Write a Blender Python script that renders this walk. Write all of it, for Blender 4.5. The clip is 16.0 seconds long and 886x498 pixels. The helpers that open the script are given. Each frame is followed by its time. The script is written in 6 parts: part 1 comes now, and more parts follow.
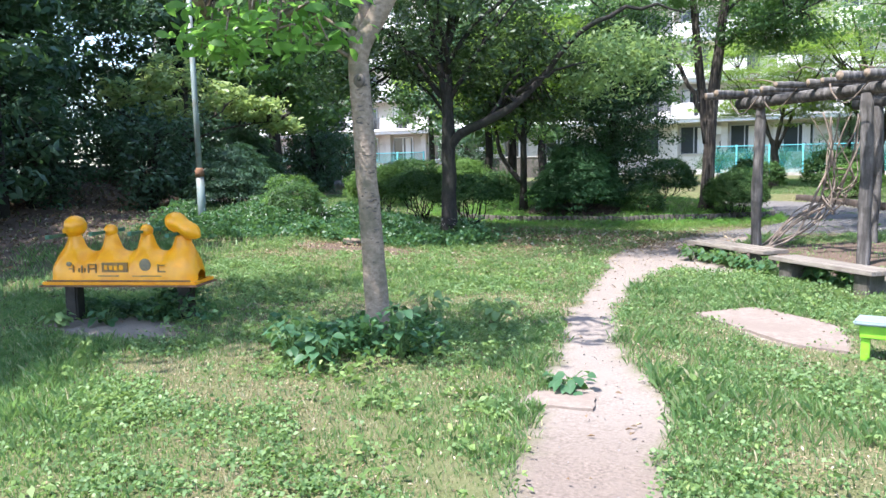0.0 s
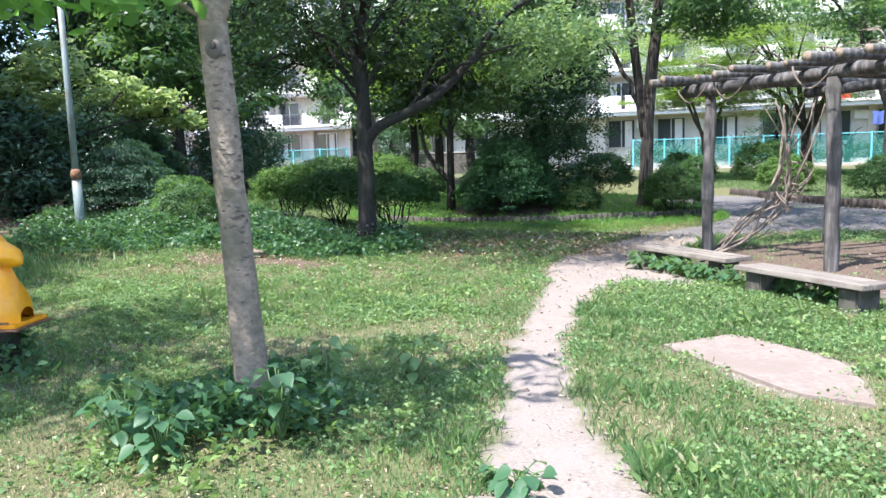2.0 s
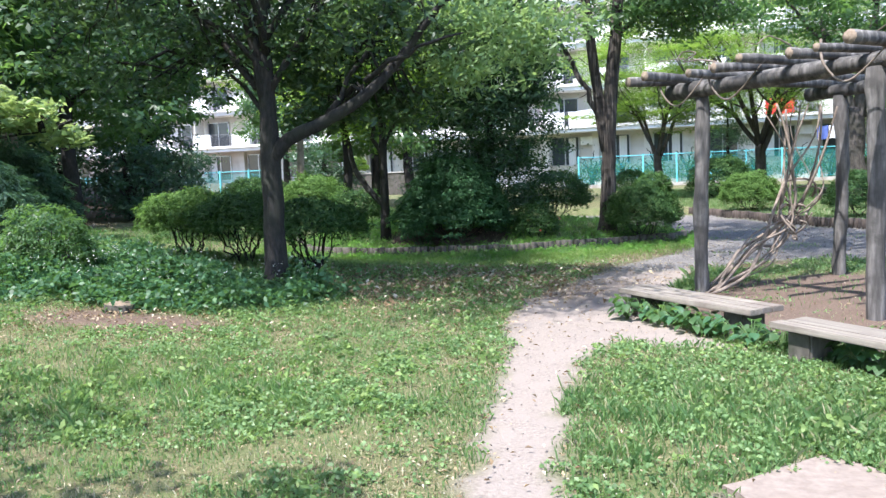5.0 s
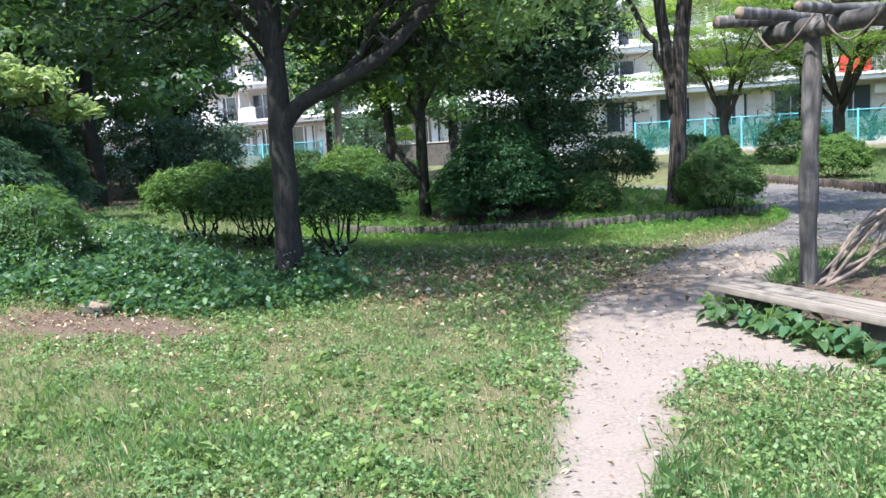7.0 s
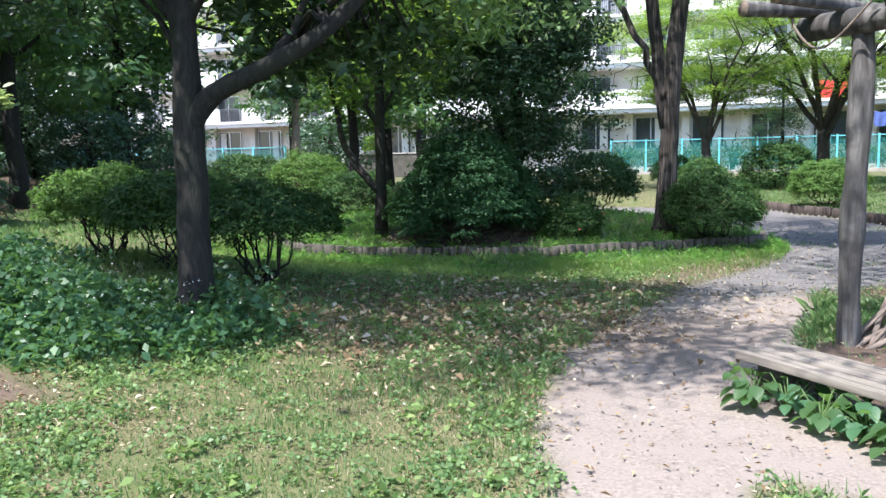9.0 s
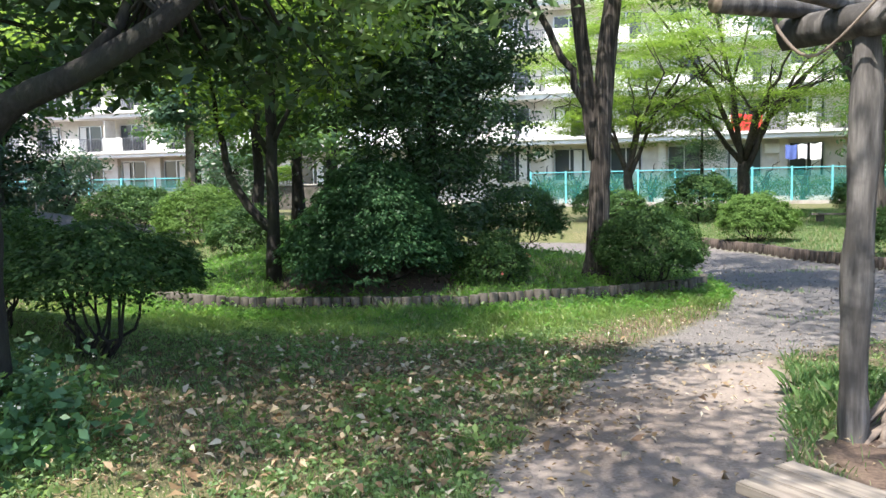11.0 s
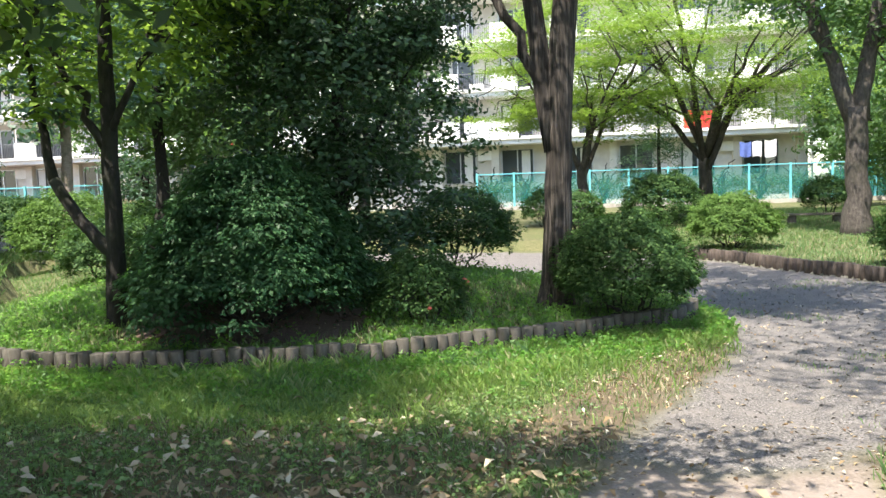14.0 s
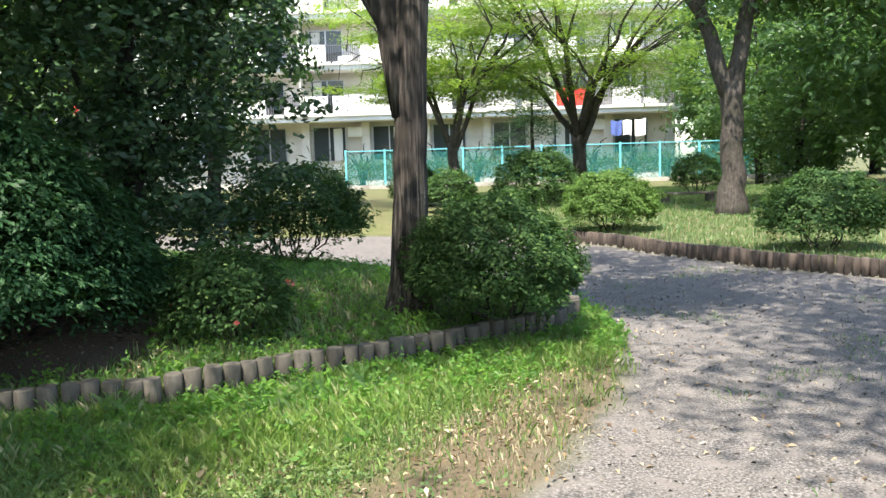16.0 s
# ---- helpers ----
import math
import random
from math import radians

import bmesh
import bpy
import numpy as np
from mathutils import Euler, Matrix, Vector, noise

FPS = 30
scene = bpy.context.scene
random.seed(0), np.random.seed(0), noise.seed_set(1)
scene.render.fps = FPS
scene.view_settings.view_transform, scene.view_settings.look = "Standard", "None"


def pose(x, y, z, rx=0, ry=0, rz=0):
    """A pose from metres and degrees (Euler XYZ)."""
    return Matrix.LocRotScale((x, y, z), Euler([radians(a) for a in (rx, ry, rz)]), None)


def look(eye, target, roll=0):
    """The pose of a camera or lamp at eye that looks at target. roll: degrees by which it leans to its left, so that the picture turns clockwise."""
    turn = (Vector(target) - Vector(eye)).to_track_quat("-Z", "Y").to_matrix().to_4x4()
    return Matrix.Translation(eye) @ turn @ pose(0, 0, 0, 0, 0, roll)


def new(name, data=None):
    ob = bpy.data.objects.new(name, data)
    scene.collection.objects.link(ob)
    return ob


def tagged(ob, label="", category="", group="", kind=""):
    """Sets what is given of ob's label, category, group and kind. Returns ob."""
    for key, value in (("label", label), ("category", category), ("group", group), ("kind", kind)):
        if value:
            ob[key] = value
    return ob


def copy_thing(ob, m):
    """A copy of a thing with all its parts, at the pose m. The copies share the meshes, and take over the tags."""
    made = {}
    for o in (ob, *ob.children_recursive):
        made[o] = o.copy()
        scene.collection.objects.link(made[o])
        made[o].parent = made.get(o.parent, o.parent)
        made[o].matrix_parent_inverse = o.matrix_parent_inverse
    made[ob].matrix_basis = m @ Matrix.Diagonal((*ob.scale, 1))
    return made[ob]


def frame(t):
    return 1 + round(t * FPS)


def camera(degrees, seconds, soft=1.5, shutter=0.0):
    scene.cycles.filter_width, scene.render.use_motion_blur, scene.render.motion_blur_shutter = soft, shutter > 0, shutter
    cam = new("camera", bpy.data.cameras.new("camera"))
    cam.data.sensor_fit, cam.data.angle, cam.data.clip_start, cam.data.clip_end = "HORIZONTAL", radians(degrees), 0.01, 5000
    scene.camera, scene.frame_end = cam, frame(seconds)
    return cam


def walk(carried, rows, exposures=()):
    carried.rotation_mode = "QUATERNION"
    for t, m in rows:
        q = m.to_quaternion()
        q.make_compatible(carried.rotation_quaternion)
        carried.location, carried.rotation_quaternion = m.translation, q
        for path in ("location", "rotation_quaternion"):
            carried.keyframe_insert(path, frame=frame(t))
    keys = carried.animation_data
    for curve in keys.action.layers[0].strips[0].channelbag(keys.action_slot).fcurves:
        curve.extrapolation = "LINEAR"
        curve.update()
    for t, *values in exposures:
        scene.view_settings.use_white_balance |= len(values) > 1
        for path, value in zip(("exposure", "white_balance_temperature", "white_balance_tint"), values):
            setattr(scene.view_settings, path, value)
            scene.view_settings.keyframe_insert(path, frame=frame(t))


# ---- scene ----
cam = camera(58.0, 16.0)
METRES, EYE, TILT, LEAN, TURN = 14.2, 1.5, 0.0, 0.0, 26.9
ROWS = [
    (0.0, 0.0, 0.0, 0.0, -0.12, -6.04, 1.09),
    (0.5, 0.0015, 0.0299, 0.0007, -1.56, -5.75, 1.99),
    (1.0, 0.008, 0.0596, 0.0017, -2.07, -5.24, 2.49),
    (1.5, 0.0107, 0.0889, 0.0007, -2.8, -5.34, 2.24),
    (2.0, 0.0143, 0.1195, 0.0015, -5.23, -6.46, 1.69),
    (2.5, 0.0201, 0.1495, 0.0035, -4.57, -4.36, 1.37),
    (3.0, 0.022, 0.1783, 0.0025, -4.39, -3.96, 0.75),
    (3.5, 0.0251, 0.2093, 0.0011, -8.32, -4.09, 1.37),
    (4.0, 0.0315, 0.2414, 0.0022, -9.39, -4.0, 2.26),
    (6.5, 0.062, 0.3915, -0.0014, -9.04, -7.64, 2.24),
    (7.0, 0.0692, 0.4209, 0.0002, -5.85, -7.17, 3.28),
    (7.5, 0.0728, 0.4509, -0.0003, -4.64, -6.54, 2.72),
    (8.0, 0.0787, 0.4817, -0.001, -5.12, -5.97, 2.68),
    (8.5, 0.0883, 0.5107, -0.0002, -5.49, -6.1, 2.05),
    (9.0, 0.0953, 0.5422, -0.0023, -7.78, -6.37, 1.16),
    (9.5, 0.1035, 0.5718, -0.0015, -10.02, -7.06, 1.86),
    (12.0, 0.1486, 0.7156, 0.0013, -15.53, -2.82, 0.16),
    (12.5, 0.1618, 0.7482, -0.0002, -16.54, -3.14, 0.34),
    (13.0, 0.1752, 0.7796, 0.0003, -15.33, -3.8, 0.8),
    (13.5, 0.1871, 0.8116, 0.0006, -16.62, -3.8, 1.05),
    (14.0, 0.2037, 0.8414, -0.0004, -17.09, -4.1, 1.88),
    (14.5, 0.2182, 0.8671, -0.0012, -19.02, -4.47, 1.43),
    (15.0, 0.2335, 0.8965, -0.0013, -23.03, -5.13, 1.05),
    (15.5, 0.2525, 0.9248, -0.001, -24.2, -5.27, 1.22),
    (16.0, 0.2716, 0.9504, -0.0029, -25.83, -5.92, 1.7),
]
walk(cam, [(t, pose(0, 0, EYE, TILT, LEAN, TURN) @ pose(METRES * x, METRES * y, METRES * z, 90 + pitch, roll, yaw)) for t, x, y, z, yaw, pitch, roll in ROWS],
     exposures=[(0.0, 1.78, 6050, 15), (4.0, 1.74, 5950, 14), (9.5, 1.6, 6000, 14), (12.0, 1.76, 6800, 12), (16.0, 1.8, 6800, 11)])

# ---- world, sun ----
SUN_EL, SUN_AZ = 62.0, 205.0        # degrees; azimuth clockwise from +y
world = bpy.data.worlds.new("world")
scene.world = world
world.use_nodes = True
wn = world.node_tree
sky = wn.nodes.new("ShaderNodeTexSky")
sky.sky_type = "NISHITA"
sky.sun_disc = False
sky.sun_elevation, sky.sun_rotation = radians(SUN_EL), radians(SUN_AZ)
wn.links.new(sky.outputs[0], wn.nodes["Background"].inputs[0])
wn.nodes["Background"].inputs[1].default_value = 0.15
sun = new("sun", bpy.data.lights.new("sun", "SUN"))
sun.data.energy, sun.data.angle, sun.data.color = 4.0, radians(0.6), (1.0, 0.95, 0.86)
saz, sel = radians(SUN_AZ), radians(SUN_EL)
sun.matrix_world = look((0, 0, 30), (-math.sin(saz) * math.cos(sel), -math.cos(saz) * math.cos(sel), 30 - math.sin(sel)))

# ---- materials ----


def nodes_of(name):
    m = bpy.data.materials.new(name)
    m.use_nodes = True
    return m, m.node_tree, m.node_tree.nodes["Principled BSDF"]


def add(tree, kind, **values):
    n = tree.nodes.new(kind)
    for k, v in values.items():
        n.inputs[k.replace("_", " ")].default_value = v
    return n


def noise_fac(tree, scale, detail=5.0, stretch=(1, 1, 1), rough=0.6):
    co = tree.nodes.new("ShaderNodeTexCoord")
    mp = tree.nodes.new("ShaderNodeMapping")
    mp.inputs["Scale"].default_value = stretch
    tree.links.new(co.outputs["Object"], mp.inputs[0])
    n = add(tree, "ShaderNodeTexNoise", Scale=scale, Detail=detail, Roughness=rough)
    tree.links.new(mp.outputs[0], n.inputs["Vector"])
    return n.outputs["Fac"]


def ramp(tree, fac, stops):
    r = tree.nodes.new("ShaderNodeValToRGB")
    r.color_ramp.elements[0].position, r.color_ramp.elements[0].color = stops[0][0], (*stops[0][1], 1)
    r.color_ramp.elements[1].position, r.color_ramp.elements[1].color = stops[-1][0], (*stops[-1][1], 1)
    for p, c in stops[1:-1]:
        r.color_ramp.elements.new(p).color = (*c, 1)
    tree.links.new(fac, r.inputs[0])
    return r.outputs[0]


def mix(tree, fac, a, b, how="MIX"):
    n = tree.nodes.new("ShaderNodeMix")
    n.data_type, n.blend_type = "RGBA", how
    for sock, v in ((n.inputs[0], fac), (n.inputs[6], a), (n.inputs[7], b)):
        if isinstance(v, (int, float)):
            sock.default_value = v
        elif isinstance(v, tuple):
            sock.default_value = (*v, 1)
        else:
            tree.links.new(v, sock)
    return n.outputs[2]


def bump(tree, bsdf, fac, strength, dist):
    b = add(tree, "ShaderNodeBump", Strength=strength, Distance=dist)
    tree.links.new(fac, b.inputs["Height"])
    tree.links.new(b.outputs[0], bsdf.inputs["Normal"])


def surface(name, stops, scale, rough=0.85, relief=0.4, dist=0.01, stretch=(1, 1, 1), big=None, big_scale=1.0, metal=0.0, vary=0.0):
    """A worn surface: fine grain in the colours of stops, larger stains of colour big over it."""
    m, t, b = nodes_of(name)
    fac = noise_fac(t, scale, 8.0, stretch)
    col = ramp(t, fac, stops)
    if big:
        col = mix(t, ramp(t, noise_fac(t, big_scale, 4.0), [(0.48, (0, 0, 0)), (0.66, (1, 1, 1))]), col, big)
    if vary:
        info = t.nodes.new("ShaderNodeObjectInfo")
        col = mix(t, vary, col, ramp(t, info.outputs["Random"], [(0.0, (0.25, 0.25, 0.25)), (1.0, (1, 1, 1))]), "MULTIPLY")
    t.links.new(col, b.inputs["Base Color"])
    b.inputs["Roughness"].default_value, b.inputs["Metallic"].default_value = rough, metal
    if relief:
        bump(t, b, fac, relief, dist)
    return m


def leafy(name, stops, through_col, rough=0.45, thin=0.4, gloss=0.35):
    """Leaves: each takes its own tone; some light passes through them."""
    m, t, b = nodes_of(name)
    geo = t.nodes.new("ShaderNodeNewGeometry")
    col = ramp(t, geo.outputs["Random Per Island"], stops)
    col = mix(t, 0.35, col, ramp(t, noise_fac(t, 0.9, 3.0), [(0.35, (0.35, 0.35, 0.35)), (0.7, (1.0, 1.0, 1.0))]), "MULTIPLY")
    t.links.new(col, b.inputs["Base Color"])
    b.inputs["Roughness"].default_value = rough
    b.inputs["Specular IOR Level"].default_value = gloss
    tr = t.nodes.new("ShaderNodeBsdfTranslucent")
    tr.inputs[0].default_value = (*through_col, 1)
    ms = t.nodes.new("ShaderNodeMixShader")
    ms.inputs[0].default_value = thin
    t.links.new(b.outputs[0], ms.inputs[1])
    t.links.new(tr.outputs[0], ms.inputs[2])
    t.links.new(ms.outputs[0], t.nodes["Material Output"].inputs[0])
    return m


LEAF_DARK = leafy("leaf_dark", [(0, (0.033, 0.066, 0.045)), (0.5, (0.053, 0.112, 0.072)), (1, (0.098, 0.18, 0.108))], (0.12, 0.25, 0.08), rough=0.4, thin=0.3)
LEAF_MID = leafy("leaf_mid", [(0, (0.034, 0.075, 0.029)), (0.6, (0.063, 0.13, 0.0508)), (1, (0.107, 0.19, 0.0725))], (0.194, 0.36, 0.0725))
LEAF_BRIGHT = leafy("leaf_bright", [(0, (0.07, 0.14, 0.026)), (0.6, (0.125, 0.225, 0.04)), (1, (0.21, 0.31, 0.065))], (0.3, 0.46, 0.07), thin=0.45, gloss=0.2)
LEAF_GLOSSY = leafy("leaf_glossy", [(0, (0.017, 0.046, 0.022)), (0.7, (0.036, 0.08, 0.038)), (1, (0.07, 0.13, 0.06))], (0.1, 0.21, 0.05), rough=0.4, thin=0.2, gloss=0.3)
LEAF_OAK = leafy("leaf_oak", [(0, (0.024, 0.05, 0.022)), (0.6, (0.045, 0.087, 0.038)), (1, (0.095, 0.15, 0.075))], (0.13, 0.23, 0.055), rough=0.38, thin=0.3)
# paler leaf tone with sunlight mixed in, for the hanging spray only
LEAF_SUNLIT = leafy("leaf_sunlit", [(0, (0.1, 0.18, 0.08)), (0.6, (0.17, 0.28, 0.13)), (1, (0.3, 0.4, 0.2))], (0.35, 0.5, 0.15), thin=0.45)
LEAF_SPRAY = leafy("leaf_spray", [(0, (0.018, 0.058, 0.026)), (0.6, (0.038, 0.1, 0.042)), (1, (0.08, 0.165, 0.07))], (0.08, 0.22, 0.05), rough=0.5, thin=0.25, gloss=0.22)
LEAF_BUSH = leafy("leaf_bush", [(0, (0.02, 0.052, 0.017)), (0.6, (0.05, 0.108, 0.034)), (0.9, (0.1, 0.18, 0.056)), (1, (0.15, 0.24, 0.075))], (0.1, 0.22, 0.04), rough=0.6, thin=0.25, gloss=0.18)
LEAF_BUSH_LIGHT = leafy("leaf_bush_light", [(0, (0.05, 0.1, 0.024)), (0.6, (0.1, 0.185, 0.045)), (1, (0.175, 0.28, 0.075))], (0.18, 0.34, 0.06), rough=0.6, thin=0.3, gloss=0.15)
LEAF_PALE = leafy("leaf_pale", [(0, (0.121, 0.2, 0.0725)), (0.5, (0.242, 0.35, 0.145)), (1, (0.436, 0.5, 0.217))], (0.485, 0.625, 0.181), thin=0.4)
LEAF_YOUNG = leafy("leaf_young", [(0, (0.06, 0.15, 0.03)), (0.6, (0.11, 0.25, 0.05)), (1, (0.18, 0.34, 0.08))], (0.3, 0.58, 0.1), thin=0.5)
LEAF_WEED = leafy("leaf_weed", [(0, (0.0291, 0.08, 0.0362)), (0.6, (0.0582, 0.14, 0.0653)), (1, (0.107, 0.21, 0.087))], (0.155, 0.32, 0.0725), thin=0.3)
GRASS = leafy("grass_blades", [(0, (0.055, 0.118, 0.045)), (0.45, (0.108, 0.205, 0.072)), (0.82, (0.2, 0.31, 0.11)), (0.9, (0.36, 0.35, 0.2)), (1, (0.48, 0.42, 0.28))], (0.26, 0.44, 0.12), rough=0.5, thin=0.4)
STRAW = leafy("straw", [(0, (0.3, 0.25, 0.14)), (0.5, (0.46, 0.4, 0.26)), (0.85, (0.6, 0.55, 0.4)), (1, (0.25, 0.32, 0.12))], (0.4, 0.36, 0.2), rough=0.6, thin=0.3)
LEAF_GROUND = leafy("ground_weed", [(0, (0.085, 0.15, 0.05)), (0.5, (0.165, 0.26, 0.08)), (0.85, (0.24, 0.34, 0.115)), (1, (0.31, 0.39, 0.15))], (0.3, 0.45, 0.12), rough=0.5, thin=0.35, gloss=0.25)
# lusher grass, its colour also lifted to stand in for sunlight
GRASS_LUSH_SUNLIT = leafy("grass_lush_sunlit", [(0, (0.085, 0.165, 0.045)), (0.5, (0.18, 0.29, 0.075)), (0.85, (0.29, 0.39, 0.12)), (1, (0.46, 0.43, 0.25))], (0.38, 0.55, 0.13), rough=0.5, thin=0.45)
CLOVER = leafy("clover_leaves", [(0, (0.08, 0.15, 0.06)), (0.5, (0.15, 0.25, 0.1)), (1, (0.26, 0.37, 0.16))], (0.29, 0.45, 0.13), thin=0.35, gloss=0.25)
LITTER = leafy("dry_leaves", [(0, (0.12, 0.07, 0.04)), (0.4, (0.28, 0.2, 0.11)), (0.8, (0.45, 0.37, 0.24)), (1, (0.6, 0.54, 0.42))], (0.3, 0.2, 0.1), rough=0.7, thin=0.15)
PETAL = leafy("petals", [(0, (0.7, 0.12, 0.1)), (1, (0.8, 0.25, 0.2))], (0.8, 0.3, 0.2))
WHITE_PETAL = leafy("white_petals", [(0, (0.7, 0.7, 0.66)), (1, (0.85, 0.85, 0.8))], (0.6, 0.6, 0.5))

BARK_PALE = surface("bark_pale", [(0.3, (0.152, 0.115, 0.086)), (0.5, (0.258, 0.2, 0.149)), (0.75, (0.343, 0.272, 0.212))], 24, 0.9, 1.0, 0.012, (1, 1, 1.5), (0.133, 0.115, 0.0782), 5.0)
BARK_SCAR = surface("bark_scar", [(0.3, (0.06, 0.05, 0.042)), (0.7, (0.16, 0.135, 0.115))], 30, 0.95, 0.6, 0.005)
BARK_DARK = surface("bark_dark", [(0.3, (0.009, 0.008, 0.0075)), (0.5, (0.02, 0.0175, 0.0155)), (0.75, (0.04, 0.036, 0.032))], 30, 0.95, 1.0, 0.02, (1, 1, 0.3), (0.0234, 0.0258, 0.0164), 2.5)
BARK_FURROW = surface("bark_furrowed", [(0.4, (0.011, 0.009, 0.008)), (0.5, (0.042, 0.034, 0.028)), (0.64, (0.16, 0.135, 0.115))], 38, 0.95, 1.0, 0.07, (1, 1, 0.045), (0.05, 0.04, 0.033), 1.5)
BARK_GREY = surface("bark_grey", [(0.3, (0.025, 0.021, 0.018)), (0.55, (0.068, 0.058, 0.05)), (0.8, (0.125, 0.11, 0.095))], 22, 0.95, 1.0, 0.03, (1, 1, 0.4), (0.04, 0.038, 0.028), 1.5)
LOG_GREY = surface("weathered_log", [(0.34, (0.036, 0.033, 0.031)), (0.48, (0.095, 0.088, 0.082)), (0.66, (0.215, 0.2, 0.187))], 14, 0.9, 1.0, 0.02, (1, 1, 0.12), (0.05, 0.046, 0.042), 3.0, vary=0.25)
LOG_END = surface("log_end", [(0.3, (0.14, 0.1, 0.07)), (0.7, (0.3, 0.235, 0.17))], 30, 0.9, 0.4)
VINE_WOOD = surface("vine_wood", [(0.3, (0.112, 0.084, 0.064)), (0.7, (0.272, 0.22, 0.176))], 20, 0.9, 0.6, 0.006, (1, 1, 1), (0.16, 0.128, 0.104), 4)
PLANK = surface("weathered_plank", [(0.3, (0.12, 0.104, 0.084)), (0.5, (0.216, 0.188, 0.156)), (0.75, (0.32, 0.288, 0.248))], 9, 0.88, 0.7, 0.006, (0.15, 3, 3), (0.16, 0.132, 0.112), 2.5, vary=0.2)
CONCRETE = surface("concrete", [(0.3, (0.3, 0.28, 0.25)), (0.7, (0.47, 0.44, 0.4))], 14, 0.9, 0.4, 0.006, (1, 1, 1), (0.26, 0.235, 0.2), 1.7)
EDGING = surface("edging_concrete", [(0.3, (0.0562, 0.0507, 0.0414)), (0.55, (0.107, 0.0952, 0.0808)), (0.8, (0.168, 0.155, 0.135))], 16, 0.92, 0.8, 0.012, (1, 1, 0.4), (0.0421, 0.0461, 0.0288), 3.0, vary=0.4)
GRAVEL_STONE = surface("gravel_stone", [(0.3, (0.08, 0.075, 0.07)), (0.7, (0.26, 0.24, 0.22))], 30, 0.9, 0.3, 0.004)
EDGING_BROWN = surface("edging_brown", [(0.3, (0.05, 0.038, 0.031)), (0.55, (0.1, 0.077, 0.064)), (0.8, (0.175, 0.14, 0.118))], 16, 0.92, 0.8, 0.012, (1, 1, 0.4), (0.045, 0.04, 0.03), 3.0, vary=0.4)
YELLOW = surface("yellow_paint", [(0.2, (0.4, 0.16, 0.02)), (0.32, (0.82, 0.33, 0.008)), (0.7, (0.95, 0.41, 0.006))], 9, 0.3, 0.06, 0.003, (1, 1, 1), (0.8, 0.3, 0.01), 5.0)
WORN_BROWN = surface("worn_paint", [(0.35, (0.12, 0.09, 0.06)), (0.65, (0.42, 0.2, 0.03))], 22, 0.7, 0.2, 0.003)
WORN_GREY = surface("worn_grey", [(0.35, (0.16, 0.14, 0.12)), (0.65, (0.3, 0.22, 0.1))], 25, 0.7, 0.2, 0.003)
RUST = surface("rust", [(0.3, (0.1, 0.05, 0.03)), (0.7, (0.25, 0.13, 0.07))], 18, 0.9, 0.5, 0.004)
DARK_STEEL = surface("dark_steel", [(0.3, (0.02, 0.018, 0.016)), (0.7, (0.05, 0.042, 0.036))], 12, 0.6, 0.3, 0.004, metal=0.3)
GREEN_STEEL = surface("green_steel", [(0.3, (0.03, 0.1, 0.06)), (0.7, (0.05, 0.15, 0.09))], 12, 0.5, 0.2, 0.003)
LIME_PAINT = surface("lime_paint", [(0.3, (0.16, 0.42, 0.02)), (0.7, (0.24, 0.52, 0.03))], 12, 0.45, 0.2, 0.003, (1, 1, 1), (0.1, 0.25, 0.03), 4)
POLE_PAINT = surface("pole_paint", [(0.3, (0.173, 0.225, 0.22)), (0.7, (0.259, 0.315, 0.312))], 10, 0.5, 0.2, 0.003, (1, 1, 0.4), (0.187, 0.165, 0.137), 2.5)
WALL_WHITE = surface("painted_concrete", [(0.3, (0.7, 0.69, 0.66)), (0.7, (0.82, 0.81, 0.78))], 2.5, 0.85, 0.15, 0.01, (1, 1, 1), (0.66, 0.64, 0.6), 0.4)
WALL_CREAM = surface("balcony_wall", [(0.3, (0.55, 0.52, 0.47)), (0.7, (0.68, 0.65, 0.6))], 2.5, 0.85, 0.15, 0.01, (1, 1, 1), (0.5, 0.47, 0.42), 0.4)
FRAME_ALU = surface("aluminium", [(0.3, (0.42, 0.42, 0.42)), (0.7, (0.55, 0.55, 0.55))], 4, 0.4, 0.0, metal=0.8)
CURTAIN = surface("curtain", [(0.3, (0.5, 0.5, 0.48)), (0.7, (0.7, 0.7, 0.68))], 5, 0.9, 0.2, 0.02, (6, 1, 0.3))
CLOTH_RED = surface("red_cloth", [(0.3, (0.55, 0.03, 0.03)), (0.7, (0.7, 0.06, 0.05))], 5, 0.9, 0.3, 0.01)
CLOTH_WHITE = surface("white_cloth", [(0.3, (0.7, 0.7, 0.72)), (0.7, (0.82, 0.82, 0.84))], 5, 0.9, 0.3, 0.01)
CLOTH_BLUE = surface("blue_cloth", [(0.3, (0.05, 0.08, 0.25)), (0.7, (0.1, 0.15, 0.4))], 5, 0.9, 0.3, 0.01)
TEAL_POST = surface("teal_post", [(0.3, (0.1, 0.42, 0.48)), (0.7, (0.17, 0.5, 0.56))], 5, 0.5, 0.1)
RAIL_DARK = surface("rail_metal", [(0.3, (0.1, 0.1, 0.11)), (0.7, (0.16, 0.16, 0.17))], 8, 0.5, 0.1, metal=0.4)

GLASS, gt, gb = nodes_of("window_glass")
gb.inputs["Base Color"].default_value = (0.05, 0.06, 0.065, 1)
gb.inputs["Roughness"].default_value = 0.06
gb.inputs["IOR"].default_value = 1.5

